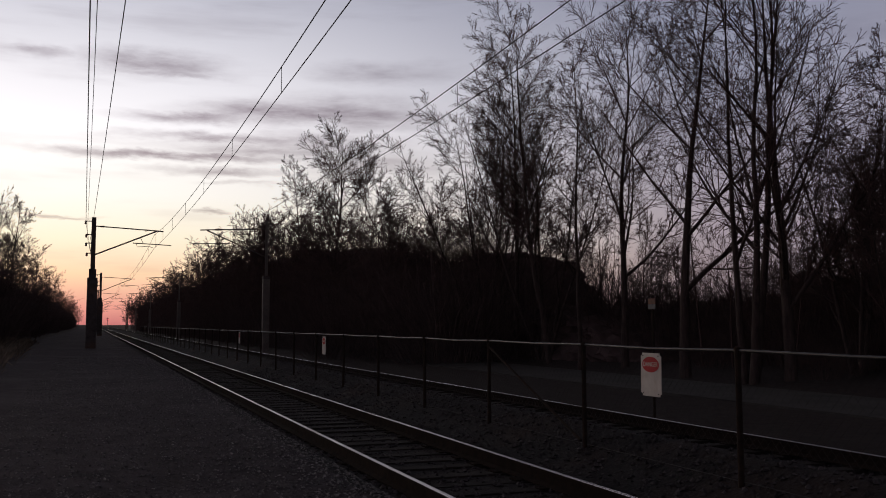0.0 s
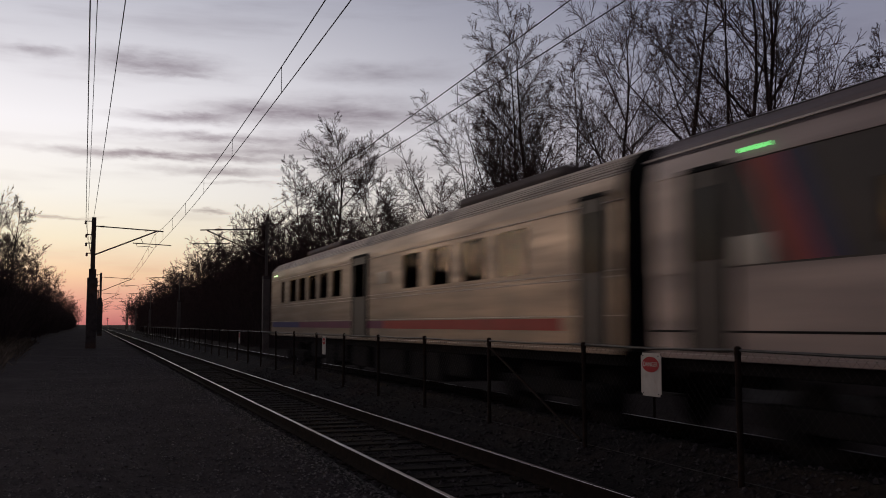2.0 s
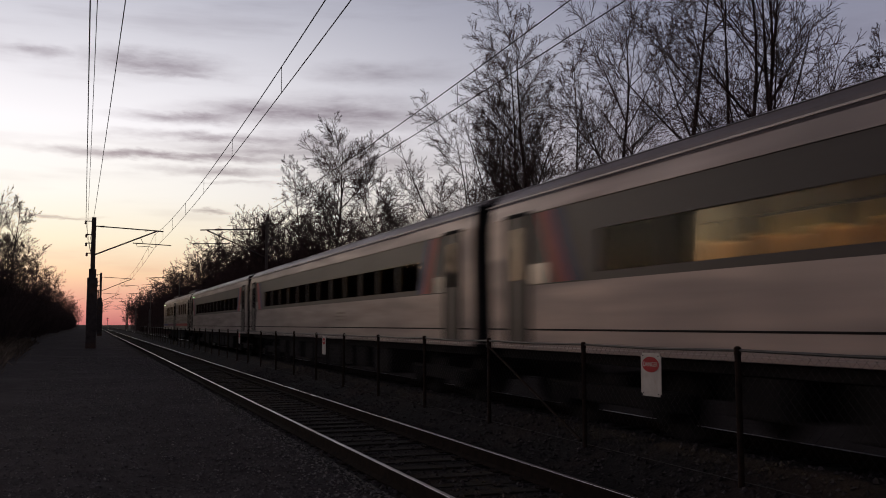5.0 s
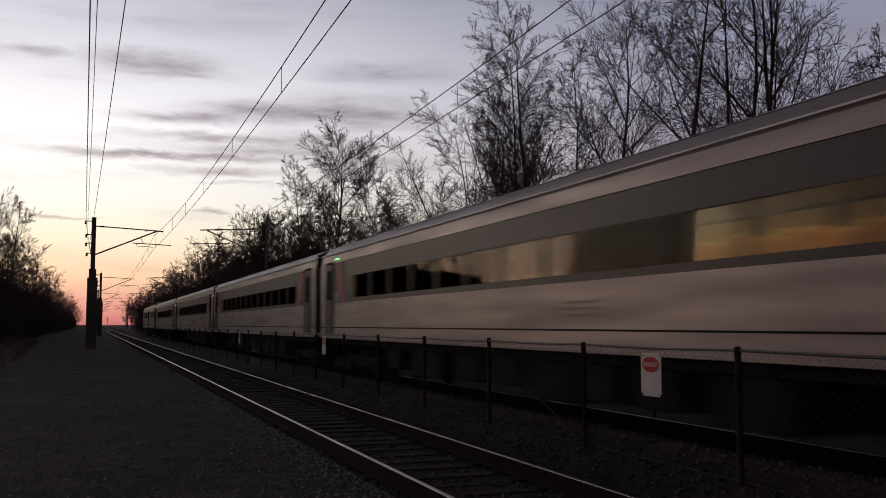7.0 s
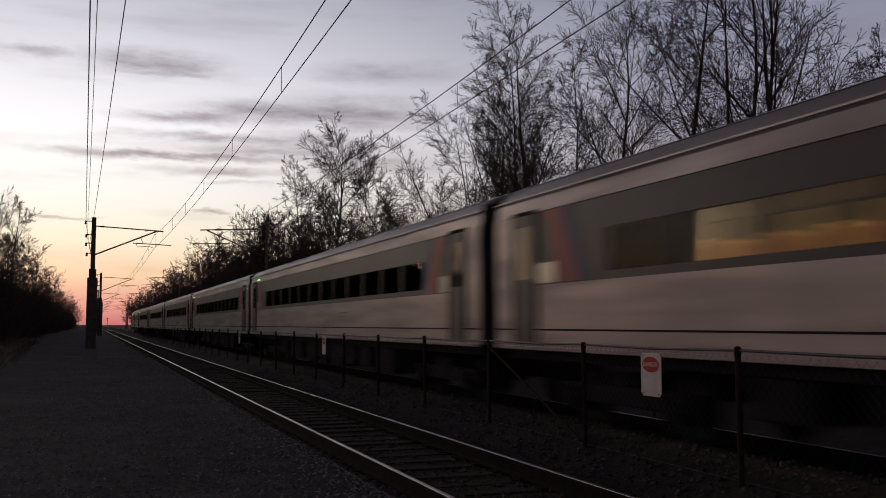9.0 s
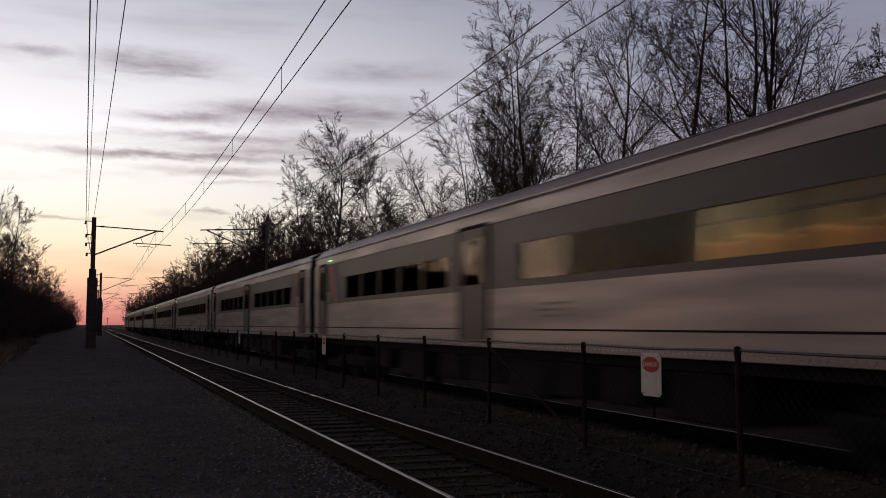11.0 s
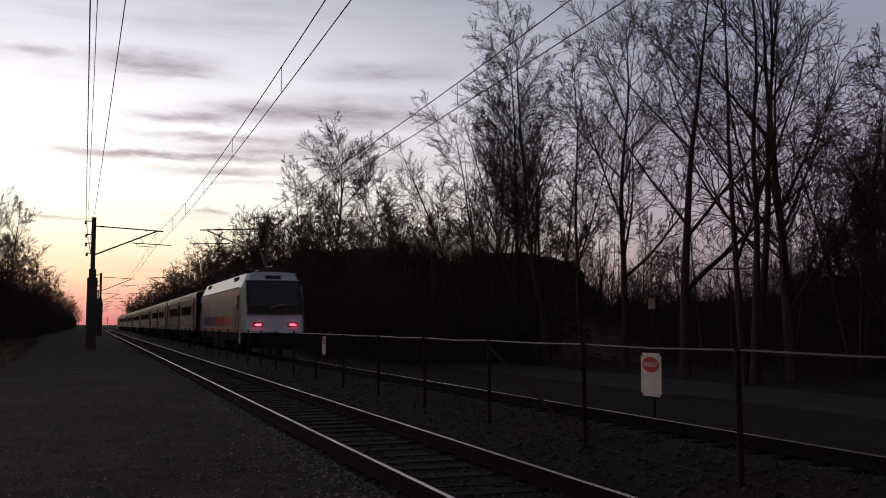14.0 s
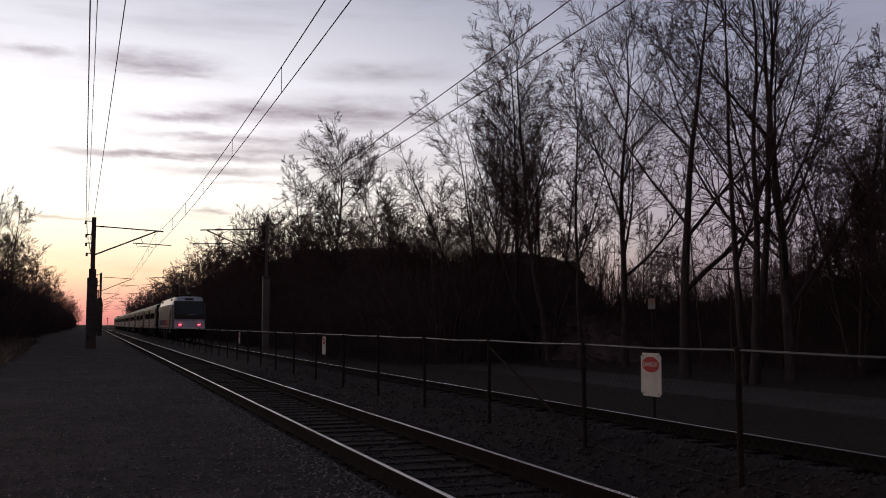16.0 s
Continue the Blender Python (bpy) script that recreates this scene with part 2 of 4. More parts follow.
M["purple"] = mat("purple_stripe", (0.15, 0.012, 0.075), (0.12, 0.01, 0.06), 2.0, 0.45, spec=0.15)
M["blue"] = mat("blue_stripe", (0.022, 0.022, 0.15), (0.018, 0.018, 0.12), 2.0, 0.45, spec=0.15)
M["loco"] = mat("silver_grey_paint", (0.36, 0.315, 0.282), (0.29, 0.253, 0.228), 1.0, 0.33, 0.25, stretch=(1, 0.3, 1), dirt=(0.21, 0.18, 0.16), dscale=0.45)
M["loco_roof"] = mat("grey_roof_paint", (0.17, 0.165, 0.17), (0.12, 0.115, 0.12), 2.0, 0.28, 0.35)
# faint blue carries the east sky's light on the locomotive's end wall
M["white"] = mat("skylit_white_paint", (0.68, 0.72, 0.80), (0.56, 0.60, 0.68), 2.0, 0.4)
M["glass"] = glass_mat("tinted_window", (0.86, 0.80, 0.68))
# opaque blue-grey stands in for the sky reflected in the windscreen
M["screen"] = mat("sky_tinted_screen", (0.055, 0.062, 0.075), (0.045, 0.05, 0.06), 1.5, 0.15)
M["glass_dark"] = glass_mat("dark_windscreen", (0.10, 0.12, 0.15))
M["sign"] = mat("white_enamel", (0.46, 0.42, 0.385), (0.37, 0.33, 0.30), 5.0, 0.45, dirt=(0.33, 0.27, 0.22), dscale=6, dlo=0.55, dhi=0.8)
M["sign_red"] = mat("red_enamel", (0.40, 0.014, 0.02), (0.33, 0.012, 0.018), 5.0, 0.6, spec=0.2)
M["seat"] = mat("brown_seat_vinyl", (0.20, 0.10, 0.055), (0.14, 0.07, 0.04), 3.0, 0.6, per_object=0.2)
M["lining"] = mat("cream_wall_lining", (0.52, 0.43, 0.25), (0.40, 0.32, 0.18), 1.5, 0.6, per_object=0.35)
M["green_lamp"] = lamp_mat("green_marker_light", (0.2, 1.0, 0.25), 4.0)
M["pale_lamp"] = lamp_mat("pale_marker_light", (0.55, 1.0, 0.42), 5.0)
M["red_lamp"] = lamp_mat("red_tail_light", (1.0, 0.06, 0.10), 6.0)
M["cabin_lamp"] = lamp_mat("cabin_ceiling_light", (1.0, 0.77, 0.36), 7.5)
# orange is the train's headlight glow on a grey board, put into the colour
M["board_orange"] = mat("headlit_orange_board", (0.16, 0.065, 0.035), (0.11, 0.05, 0.03), 6.0, 0.7)
# darker copy of the body paint: shade on corners turned from the sunset
M["loco_shade"] = mat("shaded_corner_paint", (0.10, 0.10, 0.115), (0.075, 0.075, 0.088), 2.0, 0.4)
M["sheet"] = mat("pale_sheeting", (0.24, 0.24, 0.26), (0.07, 0.07, 0.075), 2.5, 0.6, bump=0.05, bscale=4)
M["board_grey"] = mat("grey_board", (0.12, 0.115, 0.11), (0.09, 0.085, 0.08), 6.0, 0.7)


# ---- mesh helpers ----
def empty(name, m=None, label="", category="", group="", kind=""):
    ob = new(name)
    ob.empty_display_size = 0.2
    if m is not None:
        ob.matrix_basis = m
    return tagged(ob, label, category, group, kind)


def link_mesh(name, bm, material, parent=None, smooth=False):
    me = bpy.data.meshes.new(name)
    bm.to_mesh(me)
    bm.free()
    mats = material if isinstance(material, (list, tuple)) else [material]
    for m in mats:
        me.materials.append(m)
    if smooth:
        me.polygons.foreach_set("use_smooth", [True] * len(me.polygons))
    ob = new(name, me)
    if parent is not None:
        ob.parent = parent
    return ob


def part(name, bm, material, parent, label="", smooth=False):
    ob = link_mesh(name, bm, material, parent, smooth)
    return tagged(ob, label) if label else ob


def raw(name, verts, faces, material, parent=None, smooth=False):
    me = bpy.data.meshes.new(name)
    me.from_pydata(verts, [], faces)
    me.materials.append(material)
    if smooth:
        me.polygons.foreach_set("use_smooth", [True] * len(me.polygons))
    ob = new(name, me)
    if parent is not None:
        ob.parent = parent
    return ob


def box(bm, x0, y0, z0, x1, y1, z1, bevel=0.0):
    g = bmesh.ops.create_cube(bm, size=1.0)
    for v in g["verts"]:
        v.co = Vector(((x0 + x1) / 2 + v.co.x * (x1 - x0), (y0 + y1) / 2 + v.co.y * (y1 - y0), (z0 + z1) / 2 + v.co.z * (z1 - z0)))
    if bevel:
        es = list({e for v in g["verts"] for e in v.link_edges})
        bmesh.ops.bevel(bm, geom=es, offset=bevel, segments=2, profile=0.5, affect="EDGES")
    return bm


def boxes(*bs, bevel=0.0):
    bm = bmesh.new()
    for b in bs:
        box(bm, *b, bevel=bevel)
    return bm


def tube(bm, pts, radii, sides=6, caps=True):
    """A tube along a line of points."""
    rings, n = [], len(pts)
    pts = [Vector(p) for p in pts]
    if isinstance(radii, (int, float)):
        radii = [radii] * n
    for i, p in enumerate(pts):
        d = (pts[min(i + 1, n - 1)] - pts[max(i - 1, 0)]).normalized()
        a = d.cross(Vector((0, 0, 1)) if abs(d.z) < 0.9 else Vector((1, 0, 0))).normalized()
        b = d.cross(a)
        rings.append([bm.verts.new(p + (a * math.cos(2 * math.pi * k / sides) + b * math.sin(2 * math.pi * k / sides)) * radii[i]) for k in range(sides)])
    for r0, r1 in zip(rings, rings[1:]):
        for k in range(sides):
            bm.faces.new((r0[k], r0[(k + 1) % sides], r1[(k + 1) % sides], r1[k]))
    if caps:
        bm.faces.new(rings[0][::-1])
        bm.faces.new(rings[-1])
    return bm


def tubes(*ts, sides=6):
    bm = bmesh.new()
    for pts, r in ts:
        tube(bm, pts, r, sides)
    return bm


def extrude_y(bm, profile, y0, y1, closed=True, caps=True):
    """A profile of (x, z) points drawn out from y0 to y1."""
    a = [bm.verts.new((x, y0, z)) for x, z in profile]
    b = [bm.verts.new((x, y1, z)) for x, z in profile]
    n = len(profile)
    for k in range(n if closed else n - 1):
        j = (k + 1) % n
        bm.faces.new((a[k], a[j], b[j], b[k]))
    if closed and caps:
        bm.faces.new(a[::-1])
        bm.faces.new(b)
    return bm


# ---- ground ----
def ground_height(x, y):
    """The lie of the land across and along the line."""
    knots = [(-400, 2.0), (-60, 0.9), (-14, 0.5), (-7, 0.15), (-4, -0.10), (1.6, -0.12), (2.3, -0.115), (2.74, -0.13), (2.95, -0.195), (4.6, -0.195), (5.1, -0.22), (5.6, -0.10), (6.2, 0.17), (6.42, 0.18), (6.60, -0.2), (9.4, -0.24),
             (10.6, -0.6), (13.0, -0.95), (18.0, -0.85), (22.8, -0.80), (24.5, -0.55), (60, 0.0), (400, 2.0)]
    z = knots[-1][1]
    for (xa, za), (xb, zb) in zip(knots, knots[1:]):
        if x <= xb:
            z = za + (zb - za) * max(0.0, (x - xa)) / (xb - xa)
            break
    far = min(1.0, max(0.0, (abs(y) - 60) / 200))
    z += noise.noise(Vector((x * 0.35, y * 0.35, 3.1))) * (0.012 if 1.7 < x < 10 else 0.05 + 0.25 * far * (abs(x) > 12))
    return z


def build_ground():
    xs = [-2500, -1200, -400, -150, -60, -30, -20, -14, -10] + [-8 + 0.5 * k for k in range(18)] + [1.3, 1.6, 1.85, 2.1, 2.35, 2.55, 2.74, 2.95] + \
         [3.2 + 0.4 * k for k in range(5)] + [5.1, 5.35, 5.6, 5.8, 6.0, 6.2, 6.42, 6.6] + [6.8 + 0.4 * k for k in range(14)] + [12.4, 13, 14, 16, 18, 20, 21.5, 22.8, 24.5, 26, 30, 36, 45, 60, 90, 150, 400, 1200, 2500]
    ys = [-2500, -800, -200, -60, -20, -8, -3, 0] + [1 + 0.6 * k for k in range(48)] + [30 + 3 * k for k in range(20)] + \
         [90 + 15 * k for k in range(20)] + [400, 500, 700, 1000, 1600, 2800, 4000]
    verts = [(x, y, ground_height(x, y)) for y in ys for x in xs]
    n = len(xs)
    faces, mats = [], []
    for j in range(len(ys) - 1):
        for i in range(n - 1):
            faces.append((j * n + i, j * n + i + 1, (j + 1) * n + i + 1, (j + 1) * n + i))
            c = (xs[i] + xs[i + 1]) / 2
            mats.append(1 if 2.6 < c < 10.4 else 2 if (c > 10.4 or c < -5) else 0)
    ob = raw("ground", verts, faces, M["ground"], smooth=True)
    ob.data.materials.append(M["ballast"])
    ob.data.materials.append(M["litter"])
    ob.data.polygons.foreach_set("material_index", mats)
    tagged(ob, "dark cinder and gravel ground beside the railway tracks", "ground", kind="structure")
    bm = bmesh.new()
    extrude_y(bm, [(18.3, -0.88), (18.3, -0.78), (20.4, -0.72), (22.6, -0.72), (22.6, -0.88)], -60, 160)
    tagged(link_mesh("road", bm, M["road"]), "worn grey asphalt lane behind the tracks", "road", kind="structure")


def stone_mesh_data(n, region, size, seed):
    """Many small angular stones as one lot of vertices and faces."""
    rng = np.random.default_rng(seed)
    base = np.array([(1, 0, 0), (0, 1, 0), (-1, 0, 0), (0, -1, 0), (0, 0, 0.8), (0, 0, -0.5)], float)
    fc = np.array([(0, 1, 4), (1, 2, 4), (2, 3, 4), (3, 0, 4), (1, 0, 5), (2, 1, 5), (3, 2, 5), (0, 3, 5)])
    vs, fs = [], []
    for k in range(n):
        x, y = region(rng)
        s = rng.uniform(*size)
        v = base * rng.uniform(0.6, 1.25, (6, 3)) * s
        a = rng.uniform(0, 6.283)
        ca, sa = math.cos(a), math.sin(a)
        tl = rng.uniform(-0.5, 0.5)
        v = np.stack([v[:, 0] * ca - v[:, 1] * sa, v[:, 0] * sa + v[:, 1] * ca, v[:, 2] + v[:, 0] * tl], 1)
        v += (x, y, ground_height(x, y) + s * 0.25)
        vs.append(v)
        fs.append(fc + 6 * k)
    return np.concatenate(vs).tolist(), np.concatenate(fs).tolist()


def build_stones():
    def bed(rng):
        y = 3.5 + 32 * rng.random() ** 1.7
        return rng.uniform(2.75, 10.2), y

    def path(rng):
        y = 4.5 + 46 * rng.random() ** 2.0
        x = 2.72 - 4.2 * rng.random() ** 1.9
        return x, y
    v, f = stone_mesh_data(15000, bed, (0.018, 0.042), 3)
    tagged(raw("ballast_stones", v, f, M["stone"]), "dark crushed stone ballast around the sleepers", "ballast", kind="stuff")
    v, f = stone_mesh_data(19000, path, (0.007, 0.024), 4)
    tagged(raw("gravel", v, f, M["gravel"]), "loose grey gravel strewn along the path", "gravel", kind="stuff")


# ---- railway ----
RAIL = [(-0.07, -0.17), (0.07, -0.17), (0.07, -0.155), (0.012, -0.13), (0.010, -0.045), (0.036, -0.036), (0.036, -0.004), (-0.036, -0.004),
        (-0.036, -0.036), (-0.010, -0.045), (-0.012, -0.13), (-0.07, -0.155)]


def build_track(name, x, label):
    track = empty(name, pose(x, 0, 0), label, "railway track", group="railway tracks")
    for side in (-0.7525, 0.7525):
        bm = bmesh.new()
        extrude_y(bm, [(px + side, pz) for px, pz in RAIL], -330, 900)
        r = part("rail", bm, M["rail"], track, "rusty steel rail")
        bm = bmesh.new()
        extrude_y(bm, [(side - 0.027, -0.006), (side + 0.027, -0.006), (side + 0.022, 0.0), (side - 0.022, 0.0)], -330, 900)
        part("rail_head", bm, M["rail_top"], r, "polished running surface")
    bm = bmesh.new()
    box(bm, -1.3, -0.115, -0.36, 1.3, 0.115, -0.172, bevel=0.012)
    me = bpy.data.meshes.new("sleeper")
    bm.to_mesh(me)
    me.materials.append(M["tie"])
    rng = random.Random(round(x * 10))
    rest = bmesh.new()
    for k in range(420):
        y = -3 + 0.6 * k
        if k < 150:
            s = new("sleeper", me)
            s.parent = track
            s.matrix_basis = pose(rng.uniform(-0.05, 0.05), y + rng.uniform(-0.04, 0.04), rng.uniform(-0.012, 0.004), 0, 0, rng.uniform(-1.2, 1.2))
        else:
            box(rest, -1.3, y - 0.115, -0.36, 1.3, y + 0.115, -0.172)
    tagged(part("far_sleepers", rest, M["tie"], track), kind="stuff")
    bm = bmesh.new()
    box(bm, -0.17, -0.09, -0.176, 0.17, 0.09, -0.160, bevel=0.004)
    plate = bpy.data.meshes.new("tie_plate")
    bm.to_mesh(plate)
    plate.materials.append(M["rail"])
    for k in range(70):
        for side in (-0.7525, 0.7525):
            o = new("tie_plate", plate)
            o.parent = track
            o.matrix_basis = pose(side, -3 + 0.6 * k, 0)


# ---- fence ----
def build_fence():
    fence = empty("fence", pose(FENCE, 0, 0), "rusted chain-link fence standing between the two tracks", "fence")
    first, step, top = 7.59 - 3 * 3.05, 3.05, 1.26
    bm = bmesh.new()
    tube(bm, [(0, 0, -0.6), (0, 0, top - 0.03)], 0.030, 8)
    tube(bm, [(0, 0, top - 0.035), (0, 0, top + 0.03), (0, 0, top + 0.045)], [0.036, 0.036, 0.015], 8)
    me = bpy.data.meshes.new("post")
    bm.to_mesh(me)
    me.materials.append(M["post"])
    rng = random.Random(5)
    for k in range(44):
        p = new("post", me)
        p.parent = fence
        p.matrix_basis = pose(0, first + k * step, rng.uniform(-0.01, 0.01), rng.uniform(-0.6, 0.6), rng.uniform(-0.6, 0.6), rng.uniform(0, 90))
    end = first + 43 * step
    line = [(0, first + k * step / 2, top - (0.012 if k % 2 else 0) + rng.uniform(-0.006, 0.006)) for k in range(87)]
    part("top_rail", tubes((line, 0.0145), sides=8), M["galv"], fence, "dull galvanised top rail", True)
    part("tension_wire", tubes(([(0.01, first, 0.03), (0.01, end, 0.03)], 0.004), sides=4), M["wire"], fence)
    part("brace", tubes(([(0, first + 5 * step - 0.03, top - 0.10), (0, first + 4 * step + 0.1, 0.06)], 0.017), sides=8), M["post"], fence, "raking brace rail")
    verts, faces = [], []
    pitch, z0, z1, r = 0.075, 0.0, top - 0.01, 0.0010

    def strand(ya, za, yb, zb, dx):
        d = Vector((0, yb - ya, zb - za)).normalized()
        nrm = Vector((0, -d.z, d.y)) * r
        o = len(verts)
        for yy, zz in ((ya, za), (yb, zb)):
            verts.extend([(dx - r, yy, zz), (dx + r, yy + nrm.y, zz + nrm.z), (dx + r, yy - nrm.y, zz - nrm.z)])
        for a, b in ((0, 1), (1, 2), (2, 0)):
            faces.append((o + a, o + b, o + 3 + b, o + 3 + a))
    y, h = first, z1 - z0
    while y < 34:
        strand(y, z0, y + h, z1, 0.026)
        strand(y + h, z0, y, z1, 0.030)
        y += pitch * 1.414
    tagged(raw("chain_link", verts, faces, M["wire"], fence), "thin chain-link netting", kind="stuff")


def text_bm(word, size, flat):
    """Built-in lettering as a mesh, in the plane of a sign."""
    cu = bpy.data.curves.new("lettering", "FONT")
    cu.body, cu.size, cu.align_x, cu.align_y, cu.extrude = word, size, "CENTER", "CENTER", 0.0015
    ob = new("lettering", cu)
    me = bpy.data.meshes.new_from_object(ob.evaluated_get(bpy.context.evaluated_depsgraph_get()))
    bpy.data.objects.remove(ob)
    bm = bmesh.new()
    bm.from_mesh(me)
    bmesh.ops.transform(bm, matrix=flat, verts=bm.verts)
    return bm


def build_signs():
    sign = empty("warning_sign", pose(FENCE - 0.045, 9.04, 0), "white warning plate with red oval reading DANGER on fence", "sign", group="warning signs on the fence")
    w, z0, z1 = 0.20, 0.73, 1.20
    bm = bmesh.new()
    box(bm, -0.004, -w, z0, 0.004, w, z1)
    es = [e for e in bm.edges if abs((e.verts[0].co - e.verts[1].co).x) > 0.005]
    bmesh.ops.bevel(bm, geom=es, offset=0.03, segments=3, affect="EDGES")
    part("plate", bm, M["sign"], sign)
    bm = bmesh.new()
    a = [bm.verts.new((-0.0065, 0.165 * math.cos(k * math.pi / 16), 1.075 + 0.085 * math.sin(k * math.pi / 16))) for k in range(32)]
    f = bm.faces.new(a)
    bm.normal_update()
    bmesh.ops.solidify(bm, geom=[f], thickness=0.002)
    part("oval", bm, M["sign_red"], sign, "red oval")
    turn = Matrix(((0, 0, -1, -0.0085), (-1, 0, 0, 0), (0, 1, 0, 1.075), (0, 0, 0, 1)))
    part("lettering", text_bm("DANGER", 0.072, turn), M["sign"], sign, "white letters")
    bm = bmesh.new()
    for zz in (1.17, 0.76):
        for yy in (-0.15, 0.15):
            tube(bm, [(-0.012, yy, zz), (0.03, yy, zz)], 0.007, 6)
    part("fixing_bolts", bm, M["galv"], sign)
    for y in (24.75, 40.2):
        copy_thing(sign, pose(FENCE - 0.045, y, 0))


# ---- overhead line ----
def mast_parts(mast, side):
    """Upper steel column spliced to a broad old footing; the arm reaches out over the track on side +1 or -1 of x."""
    bw = 0.34 if side > 0 else 0.24
    part("base_column", boxes((-bw, -bw, -1.0, bw, bw, 4.75), bevel=0.03), M["concrete" if side < 0 else "mast"], mast, "broad weathered base column")
    part("splice_collar", boxes((-0.24, -0.24, 4.75, 0.24, 0.24, 5.35 if side > 0 else 4.95), bevel=0.02), M["mast"], mast)
    c, z0 = (1.0, 5.35) if side > 0 else (0.62, 4.95)
    bm = boxes((-0.15 * c, -0.17 * c, z0, 0.15 * c, -0.145 * c, 8.95), (-0.15 * c, 0.145 * c, z0, 0.15 * c, 0.17 * c, 8.95), (-0.012, -0.145 * c, z0, 0.012, 0.145 * c, 8.95))
    part("column", bm, M["mast" if side > 0 else "concrete"], mast)
    for z, w in ((8.68, 0.42), (7.75, 0.36), (7.15, 0.36), (6.45, 0.3)):
        br = part("bracket", boxes((-0.15 - w if side > 0 else 0.1, -0.04, z - 0.03, -0.1 if side > 0 else 0.15 + w, 0.04, z + 0.03)), M["mast"], mast)
        x = (-0.12 - w) if side > 0 else 0.12 + w
        part("insulator", tubes(([(x, 0, z), (x, 0, z - 0.08), (x, 0, z - 0.09), (x, 0, z - 0.2), (x, 0, z - 0.22)], [0.05, 0.09, 0.05, 0.09, 0.03]), sides=8), M["insul"], br)
    s = side
    arm = part("arm", tubes(([(s * 0.1, 0, 8.35), (s * 4.2, 0, 8.15), (s * 4.65, 0, 8.12)], 0.045)), M["mast"], mast, "horizontal top tube")
    part("strut", tubes(([(s * 0.1, 0, 6.35), (s * 4.2, 0, 8.12)], 0.055)), M["mast"], mast, "raking strut")
    part("registration_tube", tubes(([(s * 2.6, 0, 7.24), (s * 5.2, 0, 7.14)], 0.035)), M["mast"], mast)
    part("steady_arm", tubes(([(s * 2.85, 0.05, 7.2), (s * 2.9, 0.05, 6.98), (s * 3.7, 0.05, 7.04), (s * 4.0, 0.05, 6.93)], 0.022)), M["mast"], mast)
    part("drop_bracket", tubes(([(s * 3.1, 0, 7.65), (s * 3.3, 0, 7.22)], 0.022)), M["mast"], mast)
    for x in (0.45, 3.4):
        part("insulator", tubes(*[([(s * (x + 0.06 * k), 0, 8.34 - 0.05 * x), (s * (x + 0.06 * k + 0.02), 0, 8.34 - 0.05 * x)], [0.10, 0.10]) for k in range(4)], sides=8),
             M["insul"], arm)


LEFT_MASTS = [(-0.1, 70.0), (0.95, 145.0), (0.95, 218.0), (0.95, 291.0), (0.95, 364.0), (0.95, 437.0)]
RIGHT_MASTS = [(11.55, 68.0), (11.55, 141.0), (11.55, 214.0), (11.55, 287.0), (11.55, 360.0)]


def build_masts():
    a = empty("catenary_mast", pose(-0.1, 70.0, 0), "dark steel overhead-line mast with broad base column", "mast", group="masts beside the near track")
    mast_parts(a, 1)
    for x, y in LEFT_MASTS[1:]:
        copy_thing(a, pose(x, y, 0))
    copy_thing(a, pose(-0.95, -3.0, 0))
    b = empty("catenary_mast", pose(11.55, 68.0, 0), "grey overhead-line mast with concrete base among trees", "mast", group="masts beside the far track")
    mast_parts(b, -1)
    for x, y in RIGHT_MASTS[1:]:
        copy_thing(b, pose(x, y, 0))
    copy_thing(b, pose(11.55, -3.0, 0))


def sag_line(p, q, sag, n=24):
    return [tuple(Vector(p).lerp(Vector(q), k / n) - Vector((0, 0, 4 * sag * (k / n) * (1 - k / n)))) for k in range(n + 1)]


def build_wires():
    for x, rng in ((TRACK_1, random.Random(1)), (TRACK_2, random.Random(2))):
        line = empty("overhead_line", None, "thin dark overhead contact wire hung from a messenger cable", "overhead wire", group="overhead lines above the tracks")
        mess, cont, drops = [], [], []
        posts = [-3.0] + [70.0 + 73 * k for k in range(5)]
        for k, (ya, yb) in enumerate(zip(posts, posts[1:])):
            sg = 0.2 if k % 2 else -0.2
            for j in range(24):
                u = j / 24
                y = ya + (yb - ya) * u
                zm = 7.88 - 4 * 0.94 * u * (1 - u)
                zc = 6.92 - 4 * 0.50 * u * (1 - u)
                xx = x + sg * (1 - 2 * u)
                mess.append((xx, y, zm))
                cont.append((xx, y, zc))
            for m in range(9):
                y = ya + 7.0 + 8.05 * m
                u = (y - ya) / (yb - ya)
                if u < 0.98:
                    xx = x + sg * (1 - 2 * u)
                    drops.append(([(xx, y, 7.88 - 4 * 0.94 * u * (1 - u)), (xx, y, 6.92 - 4 * 0.50 * u * (1 - u))], 0.007))
        part("messenger_cable", tubes((mess, 0.012), sides=5), M["wire"], line)
        part("contact_wire", tubes((cont, 0.011), sides=5), M["wire"], line)
        for d in drops[:14]:
            part("dropper", tubes(d, sides=4), M["wire"], line)
    feeds = [((-0.07, 0.0, 8.7), (-0.62, 70, 8.5), 0.5, 0.016), ((0.08, 0.0, 8.3), (-0.52, 70, 7.6), 0.35, 0.009), ((0.71, 0.0, 8.3), (-0.36, 70, 7.0), 0.3, 0.011)]
    for p, q, sag, r in feeds:
        bm = tubes((sag_line(p, q, sag), r), sides=5)
        tube(bm, sag_line(q, (q[0] + 1.05, 145, q[2]), sag), r, 5)
        tube(bm, sag_line((q[0] + 1.05, 145, q[2]), (q[0] + 1.05, 437, q[2]), 0.6), r, 5)
